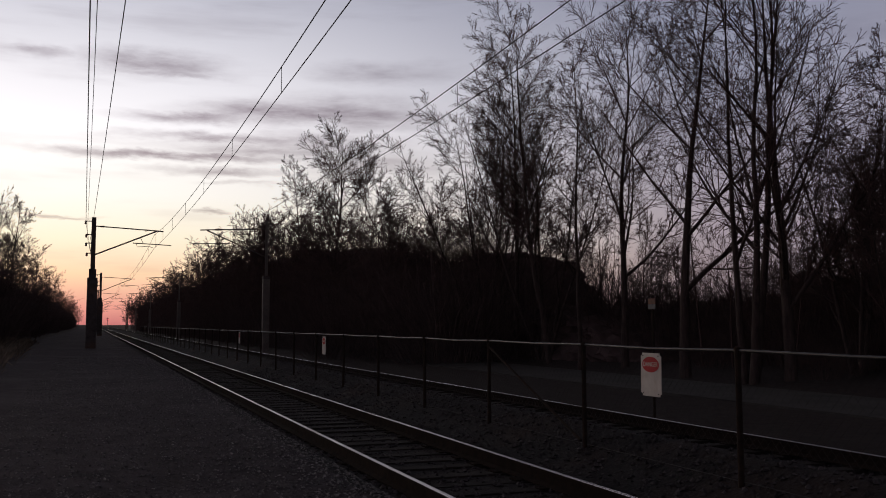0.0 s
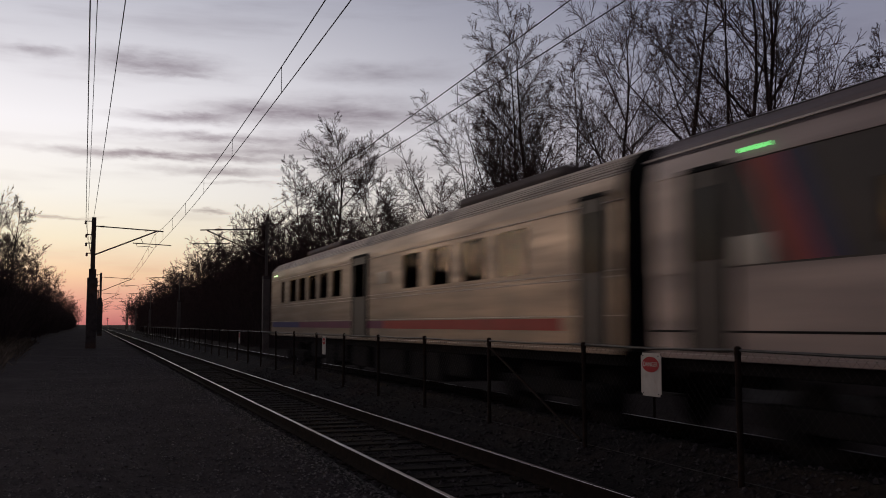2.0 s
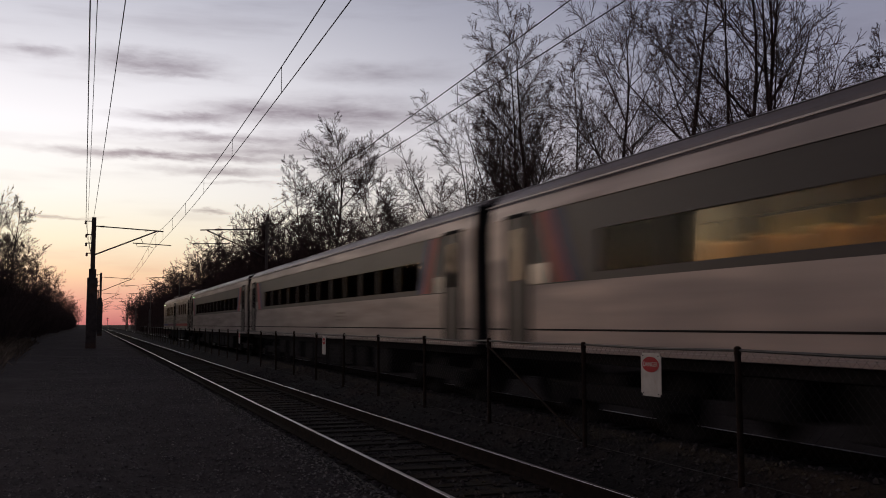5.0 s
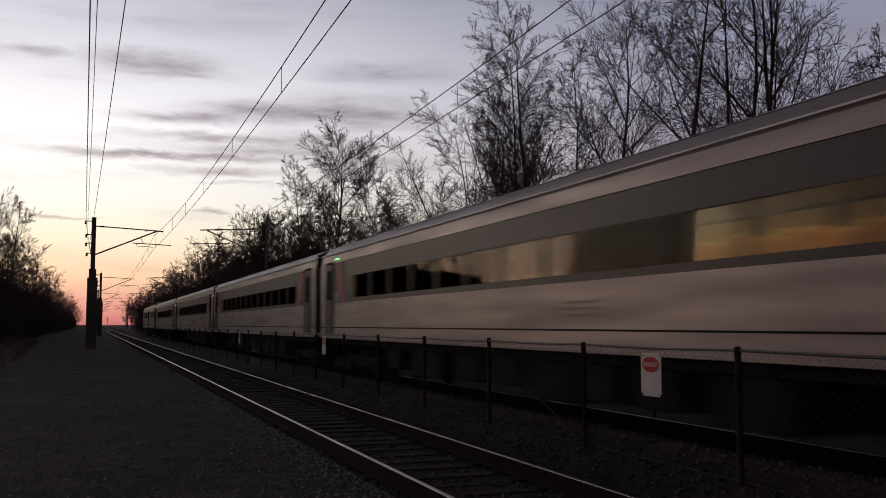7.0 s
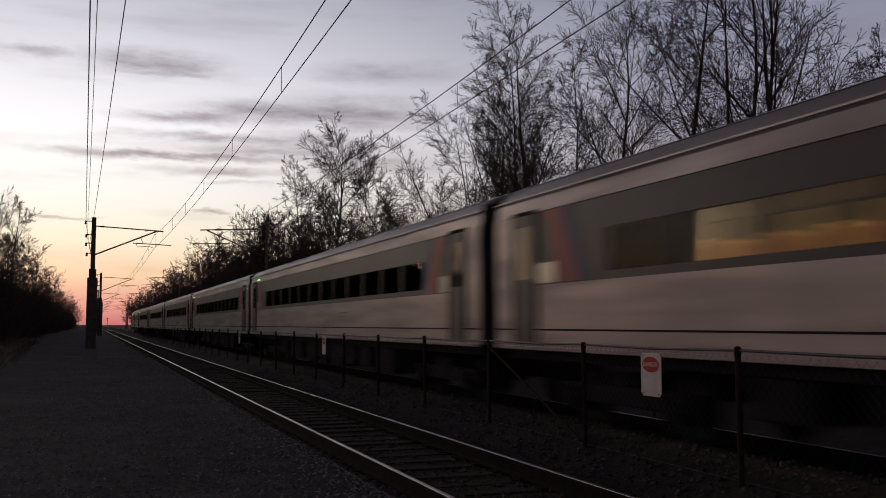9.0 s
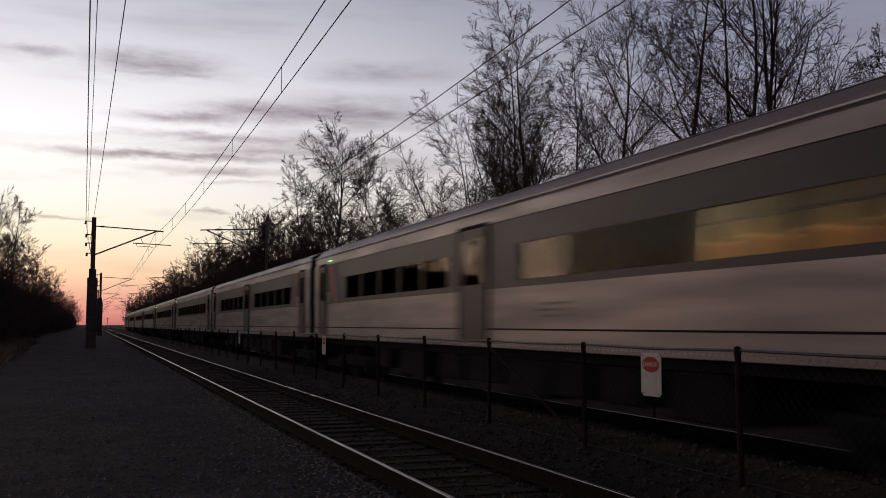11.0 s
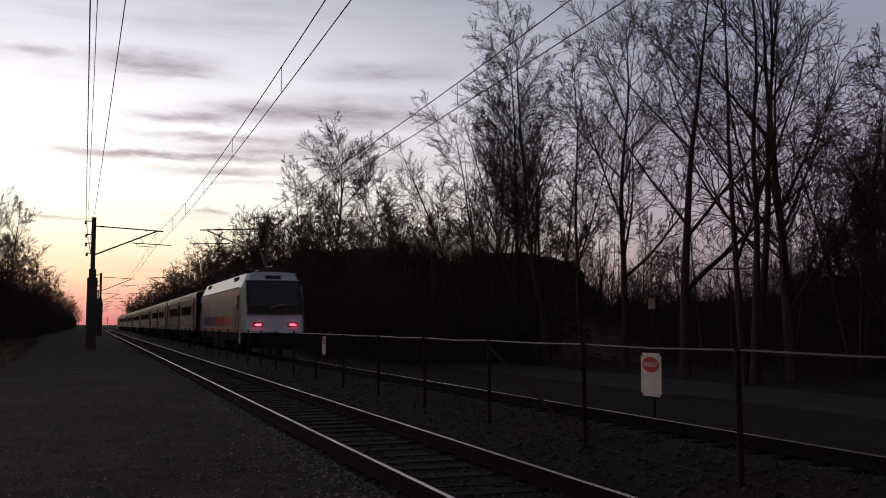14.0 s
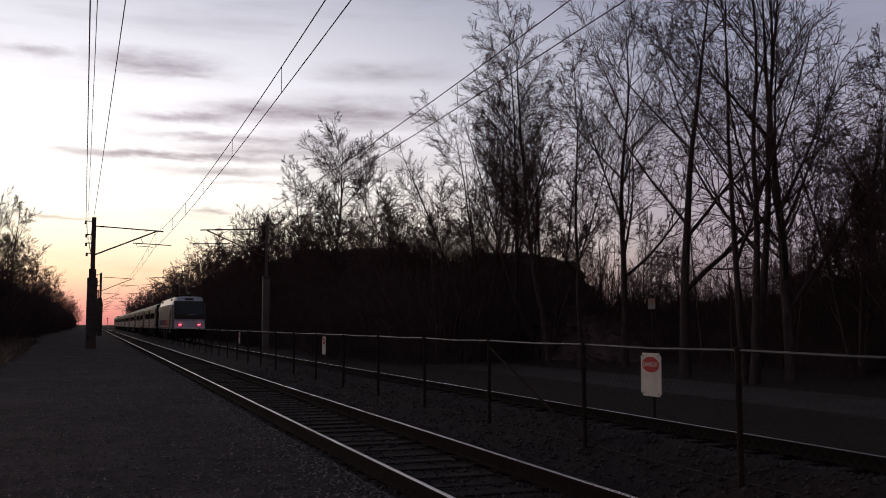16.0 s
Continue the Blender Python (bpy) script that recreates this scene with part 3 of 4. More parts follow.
        tagged(link_mesh("feeder_wire", bm, M["wire"]), "thin dark feeder wire strung along the mast tops", "wire", group="feeder wires")


# ---- train ----
CAR, PITCH_CAR = 25.2, 25.95
SIDE = [(-1.60, 1.17), (-1.60, 1.43), (-1.60, 2.10)]
TOP = [(-1.585, 3.20), (-1.565, 3.42), (-1.50, 3.55), (-1.36, 3.68), (-1.05, 3.79), (-0.55, 3.85), (0.0, 3.87)]


def mirror(profile):
    return [(-x, z) for x, z in reversed(profile)]


def sheet_y(bm, profile, y0, y1):
    return extrude_y(bm, profile, y0, y1, closed=False)


def band_bm(openings, zb, zt, wz0, wz1, y0, y1, x=1.6):
    """A side strip from zb to zt with window openings (ya, yb) between wz0 and wz1 on both sides of the car; 6 cm deep reveals."""
    bm = bmesh.new()
    for s in (-1, 1):
        def quad(ya, yb, za, zz):
            vs = [bm.verts.new((s * (x if zv < 2.9 else x - 0.012), yv, zv)) for yv, zv in ((ya, za), (yb, za), (yb, zz), (ya, zz))]
            bm.faces.new(vs)
        if wz0 > zb:
            quad(y0, y1, zb, wz0)
        quad(y0, y1, wz1, zt)
        c = y0
        for ya, yb in sorted(openings):
            quad(c, ya, wz0, wz1)
            for p, q in (((ya, wz0), (yb, wz0)), ((yb, wz0), (yb, wz1)), ((yb, wz1), (ya, wz1)), ((ya, wz1), (ya, wz0))):
                bm.faces.new([bm.verts.new((s * xx, u[0], u[1])) for xx, u in ((x, p), (x, q), (x - 0.06, q), (x - 0.06, p))])
            c = yb
        quad(c, y1, wz0, wz1)
    return bm


def add_door(car, y0, y1, glazed=True, mat_name="band"):
    for s in (-1,):
        # plate stands proud; its dark colour stands in for a shaded recess
        d = part("door", boxes((s * 1.62, y0, 1.22, s * 1.603, y1, 3.18), bevel=0.006), M[mat_name], car, "sliding door plate, its recess shade put into the dark colour")
        if glazed:
            part("door_window", boxes((s * 1.628, y0 + 0.16, 2.2, s * 1.622, y1 - 0.16, 3.0)), M["glass_dark"], d)
        part("door_frame", boxes((s * 1.632, y0 - 0.07, 1.2, s * 1.603, y0 - 0.003, 3.24), (s * 1.632, y1 + 0.003, 1.2, s * 1.603, y1 + 0.07, 3.24),
                                 (s * 1.632, y0 - 0.07, 3.185, s * 1.603, y1 + 0.07, 3.24)), M["black"], d)


def bogie(car, y):
    b = part("bogie", boxes((-1.1, y - 0.3, 0.45, 1.1, y + 0.3, 0.85), bevel=0.03), M["under"], car, "cast steel bogie")
    for s in (-1, 1):
        xs = sorted((s * 0.98, s * 1.15))
        part("side_frame", boxes((xs[0], y - 1.75, 0.42, xs[1], y + 1.75, 0.68), bevel=0.03), M["under"], b)
        for dy in (-1.27, 1.27):
            xs = sorted((s * 0.93, s * 1.24))
            part("axle_box", boxes((xs[0], y + dy - 0.18, 0.3, xs[1], y + dy + 0.18, 0.62), bevel=0.03), M["under"], b)
    for dy in (-1.27, 1.27):
        for x in (-0.75, 0.75):
            w = part("wheel", tubes(([(-0.075, 0, 0), (-0.05, 0, 0), (0.05, 0, 0), (0.07, 0, 0)], [0.40, 0.455, 0.455, 0.40]), sides=20), M["under"], b)
            w.matrix_basis = pose(x, y + dy, 0.455)


def underframe(car, half, rng):
    part("underframe", boxes((-1.45, -half + 0.2, 0.98, 1.45, half - 0.2, 1.168), bevel=0.02), M["under"], car)
    y = -half + 5.6
    while y < half - 6.4:
        w = rng.uniform(0.9, 2.4)
        part("equipment_box", boxes((-1.42, y, rng.uniform(0.38, 0.55), 1.42, min(y + w, half - 5.6), 0.978), bevel=0.04), M["under"], car)
        y += w + rng.uniform(0.15, 0.8)
    for y in (-half + 3.0, half - 3.0):
        bogie(car, y)
    for s in (-1, 1):
        part("coupler", boxes((-0.14, s * (half - 0.2) if s > 0 else -half - 0.27, 0.72, 0.14, half + 0.27 if s > 0 else -half + 0.2, 1.0)), M["under"], car)


def interior(car, half, seats=True):
    part("floor", boxes((-1.52, -half + 0.1, 1.172, 1.52, half - 0.1, 1.22)), M["band"], car)
    part("ceiling", boxes((-1.5, -half + 0.1, 3.16, 1.5, half - 0.1, 3.19)), M["lining"], car)
    for y in (-half / 2, half / 2):
        part("ceiling_light", boxes((-1.44, y - half / 2 + 2.2 * (y < 0) + 0.1, 3.125, -1.0, y + half / 2 - 2.2 * (y > 0) - 0.1, 3.155)), M["cabin_lamp"], car, "warm lit ceiling panel")
    for y in (-half + 1.75, half - 1.8):
        part("bulkhead", boxes((-1.55, y, 1.23, 1.55, y + 0.05, 3.12)), M["lining"], car)
    # lit wall panels and luggage racks on the far side
    bm = boxes((1.44, -0.66, 1.9, 1.47, 0.66, 3.1), bevel=0.01)
    me = bpy.data.meshes.new("wall_panel")
    bm.to_mesh(me)
    me.materials.append(M["lining"])
    y = -half + 2.6
    while y < half - 2.4:
        o = new("wall_panel", me)
        o.parent = car
        o.matrix_basis = pose(0, y, 0)
        y += 1.56
    part("luggage_rack", boxes((1.1, -half + 2.2, 2.62, 1.43, half - 2.2, 2.65)), M["band"], car)
    if not seats:
        return
    bm = boxes((-0.5, -0.27, 1.23, 0.5, 0.27, 1.68), bevel=0.04)
    box(bm, -0.5, 0.2, 1.6, 0.5, 0.32, 2.46, bevel=0.04)
    me = bpy.data.meshes.new("seat")
    bm.to_mesh(me)
    me.materials.append(M["seat"])
    y = -half + 2.4
    while y < half - 2.3:
        for x in (-0.98, 0.98):
            o = new("seat", me)
            o.parent = car
            o.matrix_basis = pose(x, y, 0)
        y += 0.95


def car_ends(car, half, mat_name):
    prof = SIDE + TOP + mirror(TOP)[1:] + mirror(SIDE)
    for s in (-1, 1):
        bm = bmesh.new()
        bm.faces.new([bm.verts.new((x, s * half, z)) for x, z in prof])
        part("end_wall", bm, M[mat_name], car)
        part("gangway", boxes((-1.42, s * half if s > 0 else -half - 0.36, 1.1, 1.42, half + 0.36 if s > 0 else -half, 3.45), bevel=0.05), M["black"], car, "black rubber gangway bellows")
        part("end_shroud", boxes((-1.56, s * half if s > 0 else -half - 0.06, 1.2, 1.56, half + 0.06 if s > 0 else -half, 3.6), bevel=0.03), M["black"], car)


def build_coach(centre_door, name="passenger_coach", marker="green_lamp"):
    half = CAR / 2
    rng = random.Random(7)
    car = empty(name, None, "silver passenger coach with dark ribbon windows, rolling on far track", "train carriage", group="coaches of the passenger train")
    # body: lower side, upper side and roof
    bm = bmesh.new()
    for prof in (SIDE, mirror(SIDE), TOP + mirror(TOP)[1:]):
        sheet_y(bm, prof, -half, half)
    part("body", bm, M["steel"], car, "dull silver side panels and roof")
    wins = []
    y = -half + 2.95
    while y + 1.48 < half - 2.9:
        wins.append((y, y + 1.48))
        y += 1.56
    if centre_door:
        wins = [w for w in wins if w[1] < -0.75 or w[0] > 0.75]
    part("window_band", band_bm(wins, 2.10, 3.20, 2.21, 2.78, -half, half), M["band"], car, "dark band around the windows")
    for ya, yb in wins:
        for s in (-1, 1):
            part("window", boxes((s * 1.560, ya, 2.21, s * 1.552, yb, 2.78)), M["glass"], car)
    part("sill_groove", boxes((-1.606, -half + 0.05, 1.425, -1.601, half - 0.05, 1.450)), M["black"], car)
    part("sill_rail", boxes((-1.63, -half + 0.05, 1.13, -1.601, half - 0.05, 1.19), bevel=0.008), M["steel"], car)
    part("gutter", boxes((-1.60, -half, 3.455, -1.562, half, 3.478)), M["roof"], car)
    part("lower_gutter", boxes((-1.606, -half, 3.195, -1.588, half, 3.215)), M["steel"], car)
    part("roof_sheet", sheet_y(bmesh.new(), [(x * 1.004, z + 0.006) for x, z in TOP[3:] + mirror(TOP[3:])[1:]], -half, half), M["roof"], car, "sooty roof, paled to carry overhead sky light")
    for s in (1, -1):
        # steel pier at the car end, the red and blue slanted livery marks and the end door
        e = s * half
        ys = sorted((e, e - s * 0.62))
        part("end_pier", boxes((-1.612, ys[0], 2.08, -1.603, ys[1], 3.19)), M["steel"], car)
        a, b = (e - s * 0.72, e - s * 1.42)
        add_door(car, min(a, b), max(a, b))
        for mname, d0, d1 in (("red", 2.05, 2.50), ("blue", 2.50, 2.80)):
            bm = bmesh.new()
            q = [(e - s * (d0 - 0.28), 3.18), (e - s * (d1 - 0.28), 3.18), (e - s * (d1 + 0.28), 2.12), (e - s * (d0 + 0.28), 2.12)]
            f = bm.faces.new([bm.verts.new((-1.607, yy, zz)) for yy, zz in q])
            bm.normal_update()
            bmesh.ops.solidify(bm, geom=[f], thickness=0.003)
            part("livery_mark", bm, M["pale_" + mname], car, mname + " slanted mark")
        ys = sorted((e - s * 1.55, e - s * 2.05))
        part("notice_panel", boxes((-1.608, ys[0], 2.12, -1.602, ys[1], 2.42)), M["loco_roof"], car, "grey-blue panel")
    part("marker_light", boxes((-1.625, half - 1.92, 3.28, -1.57, half - 1.84, 3.32), bevel=0.01), M[marker], car, "lit door marker light")
    if centre_door:
        add_door(car, -0.62, 0.62)
    bm = bmesh.new()
    for k in range(3):
        box(bm, -1.604, -3.6, 1.80 - 0.09 * k, -1.601, -2.7 + 0.2 * (k % 2), 1.84 - 0.09 * k)
    part("stencil_bars", bm, M["nose"], car)
    interior(car, half)
    car_ends(car, half, "steel")
    underframe(car, half, rng)
    return car


def build_cab_car():
    half = CAR / 2
    rng = random.Random(8)
    f = half
    car = empty("cab_car", None, "stainless cab car with red, purple and blue stripe, leading the train", "train carriage")
    bm = bmesh.new()
    for prof in (SIDE, mirror(SIDE), TOP + mirror(TOP)[1:]):
        sheet_y(bm, prof, -half, half - 0.25)
    part("body", bm, M["steel_warm"], car, "silver stainless panels, warm sky glow in their colour")
    wins = [(f - d - 1.08, f - d) for d in (3.7, 5.2, 6.7, 8.2, 9.75)] + [(f - d - 1.12, f - d) for d in (16.2, 17.95, 19.7, 21.3)]
    small = [(f - 2.75, f - 2.2)]
    part("window_band", band_bm(wins + small, 2.10, 3.20, 2.28, 3.0, -half, half - 0.25), M["steel_warm"], car)
    for ya, yb in wins + small:
        for s in (-1, 1):
            part("window", boxes((s * 1.560, ya, 2.28, s * 1.552, yb, 3.0)), M["glass"], car)
    # rounded nose corner and front wall
    prof = SIDE + TOP + mirror(TOP)[1:] + mirror(SIDE)
    bm = bmesh.new()
    rings = [[bm.verts.new((x * k, y, z if z < 3.3 else z - (1 - k) * 0.6)) for x, z in prof] for y, k in ((f - 0.25, 1.0), (f - 0.13, 0.975), (f - 0.04, 0.93), (f, 0.86))]
    for r0, r1 in zip(rings, rings[1:]):
        for a in range(len(prof) - 1):
            bm.faces.new((r0[a], r0[a + 1], r1[a + 1], r1[a]))
    bm.faces.new(rings[-1])
    # the nose's shade is in its material colour
    part("nose", bm, M["nose"], car, "rounded front end", True)
    part("windscreen", boxes((-1.25, f - 0.02, 2.3, -0.5, f + 0.012, 3.15), (0.5, f - 0.02, 2.3, 1.25, f + 0.012, 3.15), bevel=0.01), M["glass_dark"], car)
    part("front_door", boxes((-0.42, f - 0.02, 1.25, 0.42, f + 0.02, 3.2), bevel=0.01), M["black"], car)
    for a, b, mname in ((half - 0.6, 7.2, "blue"), (7.2, 3.2, "purple"), (3.2, 0.75, "purple"), (-0.75, -2.2, "purple"), (-2.2, -half + 1.6, "red")):
        part("stripe", boxes((-1.607, min(a, b), 1.425, -1.602, max(a, b), 1.60)), M[mname], car, mname + " stripe")
    for zz in (1.62, 2.12, 2.20, 3.09):
        part("moulding", boxes((-1.608, -half + 0.05, zz, -1.601, half - 0.3, zz + 0.014)), M["roof"], car)
    part("sill_rail", boxes((-1.63, -half + 0.05, 1.13, -1.601, half - 0.3, 1.19), bevel=0.008), M["steel_warm"], car)
    rib = TOP[1:5]
    for (xa, za), (xb, zb) in zip(rib, rib[1:]):
        for u in (0.15, 0.5, 0.85):
            x, z = xa + (xb - xa) * u, za + (zb - za) * u
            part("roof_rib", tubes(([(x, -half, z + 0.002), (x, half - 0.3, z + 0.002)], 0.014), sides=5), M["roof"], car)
    for y0, y1 in ((f - 13.4, f - 12.1), (f - 24.85, f - 24.15)):
        add_door(car, y0, y1, mat_name="band")
    part("door_light_box", boxes((-1.615, f - 15.2, 2.45, -1.602, f - 14.3, 2.72), bevel=0.004), M["loco_roof"], car)
    part("marker_light", boxes((-1.63, f - 1.15, 3.25, -1.57, f - 1.05, 3.295), bevel=0.01), M["pale_lamp"], car, "lit marker light")
    for y in (-7.6, 6.6):
        part("roof_unit", boxes((-1.0, y - 2.4, 3.76, 1.0, y + 2.4, 4.03), bevel=0.12), M["mast"], car)
    interior(car, half)
    s = -1
    part("gangway", boxes((-0.75, -half - 0.24, 1.1, 0.75, -half, 3.35), bevel=0.05), M["black"], car)
    bm = bmesh.new()
    bm.faces.new([bm.verts.new((x, -half, z)) for x, z in prof])
    part("end_wall", bm, M["black"], car)
    underframe(car, half, rng)
    return car


def build_loco():
    L = 9.45
    loco = empty("electric_locomotive", None, "silver electric locomotive with blue-to-orange stripe and red tail lights", "locomotive")
    prof = [(-1.475, 1.15), (-1.475, 3.22), (-1.32, 3.50), (-1.15, 3.90), (-0.6, 3.96), (0.6, 3.96), (1.15, 3.90), (1.32, 3.50), (1.475, 3.22), (1.475, 1.15)]

    def face_y(z):
        return L - (max(0.0, z - 1.6) * 0.37) - max(0.0, 1.5 - z) * 0.1
    bm = bmesh.new()
    rings = []
    for s, back, k in ((-1, 0.0, 0.87), (-1, 0.42, 0.98), (-1, 1.5, 1.0), (1, 1.5, 1.0), (1, 0.42, 0.98), (1, 0.0, 0.87)):
        rings.append([bm.verts.new((x * k, s * (face_y(z) - back), z)) for x, z in prof])
    n = len(prof)
    mats = []
    for q, (r0, r1) in enumerate(zip(rings, rings[1:])):
        for a in range(n):
            j = (a + 1) % n
            fc = bm.faces.new((r0[a], r0[j], r1[j], r1[a]))
            # index 3 paints the corner sections' shade into their colour
            fc.material_index = 1 if a in (1, 2, 3, 4, 5, 6, 7) else 3 if q in (0, 4) else 0
    for r in (rings[0], rings[-1]):
        # end wall in level strips, since it leans
        for a in range(4):
            fc = bm.faces.new((r[a], r[a + 1], r[n - 2 - a], r[n - 1 - a]))
            fc.material_index = 2
    body = part("body", bm, [M["loco"], M["loco_roof"], M["white"], M["loco_shade"]], loco, "silver-grey body with grey shoulder")
    for s in (-1, 1):
        def face_quad(x0, x1, z0, z1, out):
            bm2 = bmesh.new()
            vs = [bm2.verts.new((x, s * (face_y(z) + out), z)) for x, z in ((x0, z0), (x1, z0), (x1, z1), (x0, z1))]
            vb = [bm2.verts.new((x, s * (face_y(z) - 0.02), z)) for x, z in ((x0, z0), (x1, z0), (x1, z1), (x0, z1))]
            bm2.faces.new(vs)
            for k in range(4):
                bm2.faces.new((vs[k], vs[(k + 1) % 4], vb[(k + 1) % 4], vb[k]))
            return bm2
        part("windscreen_surround", face_quad(-1.265, 1.265, 2.0, 3.56, 0.008), M["band"], loco, "black windscreen surround")
        part("windscreen", face_quad(-1.12, 1.12, 2.40, 3.48, 0.016), M["screen"], loco)
        part("destination_box", face_quad(-0.36, 0.36, 3.62, 3.80, 0.01), M["band"], loco)
        part("wiper", tubes(([(-0.2, s * (face_y(2.3) + 0.05), 2.3), (0.25, s * (face_y(2.42) + 0.05), 2.42), (0.55, s * (face_y(2.40) + 0.05), 2.40)], 0.014), sides=5), M["white"], loco)
        part("skirt", boxes((-1.15, min(s * 8.8, s * 9.35), 0.45, 1.15, max(s * 8.8, s * 9.35), 1.148), bevel=0.04), M["black"], loco, "black buffer beam")
        for x in (-0.79, 0.79):
            h = part("light_housing", face_quad(x - 0.24, x + 0.24, 1.40, 1.62, 0.012), M["loco_roof"], loco)
            part("tail_light" if s < 0 else "headlight", face_quad(x - 0.13, x + 0.13, 1.46, 1.555, 0.022), M["red_lamp" if s < 0 else "white"], h)
        # cab side door and window
        d = part("cab_door", boxes((-1.485, s * 7.9 - 0.34, 1.2, -1.478, s * 7.9 + 0.34, 3.0), bevel=0.002), M["loco"], loco)
        part("cab_window", boxes((-1.492, s * 7.9 - 0.24, 2.2, -1.487, s * 7.9 + 0.24, 2.85)), M["glass_dark"], d)
        for yy in (s * 7.9 - 0.44, s * 7.9 + 0.44):
            part("handrail", tubes(([(-1.53, yy, 1.3), (-1.53, yy, 2.5)], 0.016), sides=6), M["galv"], d)
        part("roof_hatch", boxes((-1.27, s * 5.6 - 0.75, 3.58, -1.22, s * 5.6 + 0.75, 3.82)), M["black"], loco, "dark vent grille")
    cols = ["blue", "blue", "purple", "purple", "red", "red", "orange"]
    # the stripe fades from blue at the coach end to orange at the rear
    for k, c in enumerate(cols):
        part("stripe", boxes((-1.482, 5.9 - 1.5 * (k + 1), 1.45, -1.477, 5.9 - 1.5 * k, 1.94)), M[c], loco, c + " stripe panel")
    for c, ya, yb in (("blue", 5.9, 7.1), ("orange", -5.8, -4.6)):
        for k in range(8):
            z = 1.462 + 0.0605 * k
            part("stripe_line", boxes((-1.482, ya, z, -1.477, yb - 0.35 * (k % 2) * (c == "blue"), z + 0.034)), M[c], loco, "thin " + c + " fading line")
    part("sill_line", boxes((-1.484, -L + 1.1, 1.20, -1.477, L - 1.1, 1.30)), M["orange"], loco, "orange-red sill line")
    part("gutter", boxes((-1.50, -L + 1.5, 3.22, -1.45, L - 1.5, 3.255)), M["black"], loco)
    for y0, y1, h in ((-5.0, -3.4, 0.22), (-2.6, 0.4, 0.3), (1.2, 4.0, 0.26)):
        part("roof_equipment", boxes((-0.85, y0, 3.95, 0.85, y1, 3.96 + h), bevel=0.04), M["black"], loco)
    part("roof_bus_bar", tubes(([(0.3, -6.5, 4.35), (0.3, 6.0, 4.35)], 0.025), *[([(0.3, y, 3.95), (0.3, y, 4.35)], 0.05) for y in (-6, -3, 0, 3, 6)]), M["insul"], loco)
    # pantographs: the rear one raised to the wire, the other folded
    for y, up in ((-6.4, True), (6.2, False)):
        base = part("pantograph", boxes((-0.75, y - 0.6, 4.18, 0.75, y - 0.5, 4.26), (-0.75, y + 0.5, 4.18, 0.75, y + 0.6, 4.26), (-0.6, y - 0.6, 4.18, -0.5, y + 0.6, 4.26),
                                        (0.5, y - 0.6, 4.18, 0.6, y + 0.6, 4.26)), M["mast"], loco, "pantograph frame on insulators")
        for x in (-0.6, 0.6):
            for dy in (-0.5, 0.5):
                part("insulator", tubes(([(x, y + dy, 3.94), (x, y + dy, 4.05), (x, y + dy, 4.18)], [0.07, 0.05, 0.07])), M["insul"], base)
        knee, head = ((y + 1.5, 5.3), (y + 0.1, 6.75)) if up else ((y + 1.5, 4.42), (y - 0.2, 4.5))
        part("lower_arm", tubes(([(0, y - 0.4, 4.26), (0, knee[0], knee[1])], 0.06)), M["mast"], base)
        part("upper_arm", tubes(([(0, knee[0], knee[1]), (-0.25, head[0], head[1] - 0.1)], 0.04), ([(0, knee[0], knee[1]), (0.25, head[0], head[1] - 0.1)], 0.04)), M["mast"], base)
        part("collector_bow", tubes(([(-0.85, head[0], head[1] - 0.2), (-0.6, head[0], head[1]), (0.6, head[0], head[1]), (0.85, head[0], head[1] - 0.2)], 0.035)), M["mast"], base)
    part("underframe", boxes((-1.4, -8.8, 0.75, 1.4, 8.8, 1.148), (-1.35, -2.4, 0.3, 1.35, 2.4, 0.76), bevel=0.03), M["under"], loco)
    for y in (-5.2, 5.2):
        bogie(loco, y)
    for s in (-1, 1):
        part("coupler", boxes((-0.15, s * 9.4 - 0.5, 0.72, 0.15, s * 9.4 + 0.5, 1.0)), M["under"], loco)
    return loco


def front_of_train(t):
    """How far along the line the cab car's nose is at t seconds."""
    return -1.55 + 18.46 * t + 0.067 * t * t


def build_train():
    cab = build_cab_car()
    plain = build_coach(False)
    middle = build_coach(True)
    cars = [cab, plain] + [copy_thing(plain, Matrix()) for _ in range(4)] + [middle, copy_thing(middle, Matrix())]
    for c in cars[6:]:
        c["label"] = "silver passenger coach with dark windows and a centre door"
    for k in (2, 3, 6):
        # the door marker is out on these coaches
        for ch in list(cars[k].children):
            if ch.name.startswith("marker_light"):
                bpy.data.objects.remove(ch)
    loco = build_loco()
    return cars, loco


# ---- trees ----
def tubes_np(p, r, sides):
    """Tubes round many lines at once: p (n, m, 3) points, r (n, m) radii. Gives vertices and four-cornered faces."""
    n, m, _ = p.shape
    d = np.gradient(p, axis=1)
    d /= np.linalg.norm(d, axis=2, keepdims=True) + 1e-9
    ref = np.where(np.abs(d[:, :, 2:3]) < 0.9, np.array([0, 0, 1.0]), np.array([1.0, 0, 0]))
    a = np.cross(d, ref)
    a /= np.linalg.norm(a, axis=2, keepdims=True) + 1e-9
    b = np.cross(d, a)
    ang = np.arange(sides) * (2 * math.pi / sides)
    ring = p[:, :, None, :] + r[:, :, None, None] * (a[:, :, None, :] * np.cos(ang)[:, None] + b[:, :, None, :] * np.sin(ang)[:, None])
    i = np.arange(m - 1)[:, None] * sides
    k = np.arange(sides)[None, :]
    k2 = (k + 1) % sides
    q = np.stack([i + k, i + k2, i + sides + k2, i + sides + k], -1).reshape(-1, 4)
    f = (q[None] + (np.arange(n) * m * sides)[:, None, None]).reshape(-1, 4)
    return ring.reshape(-1, 3), f


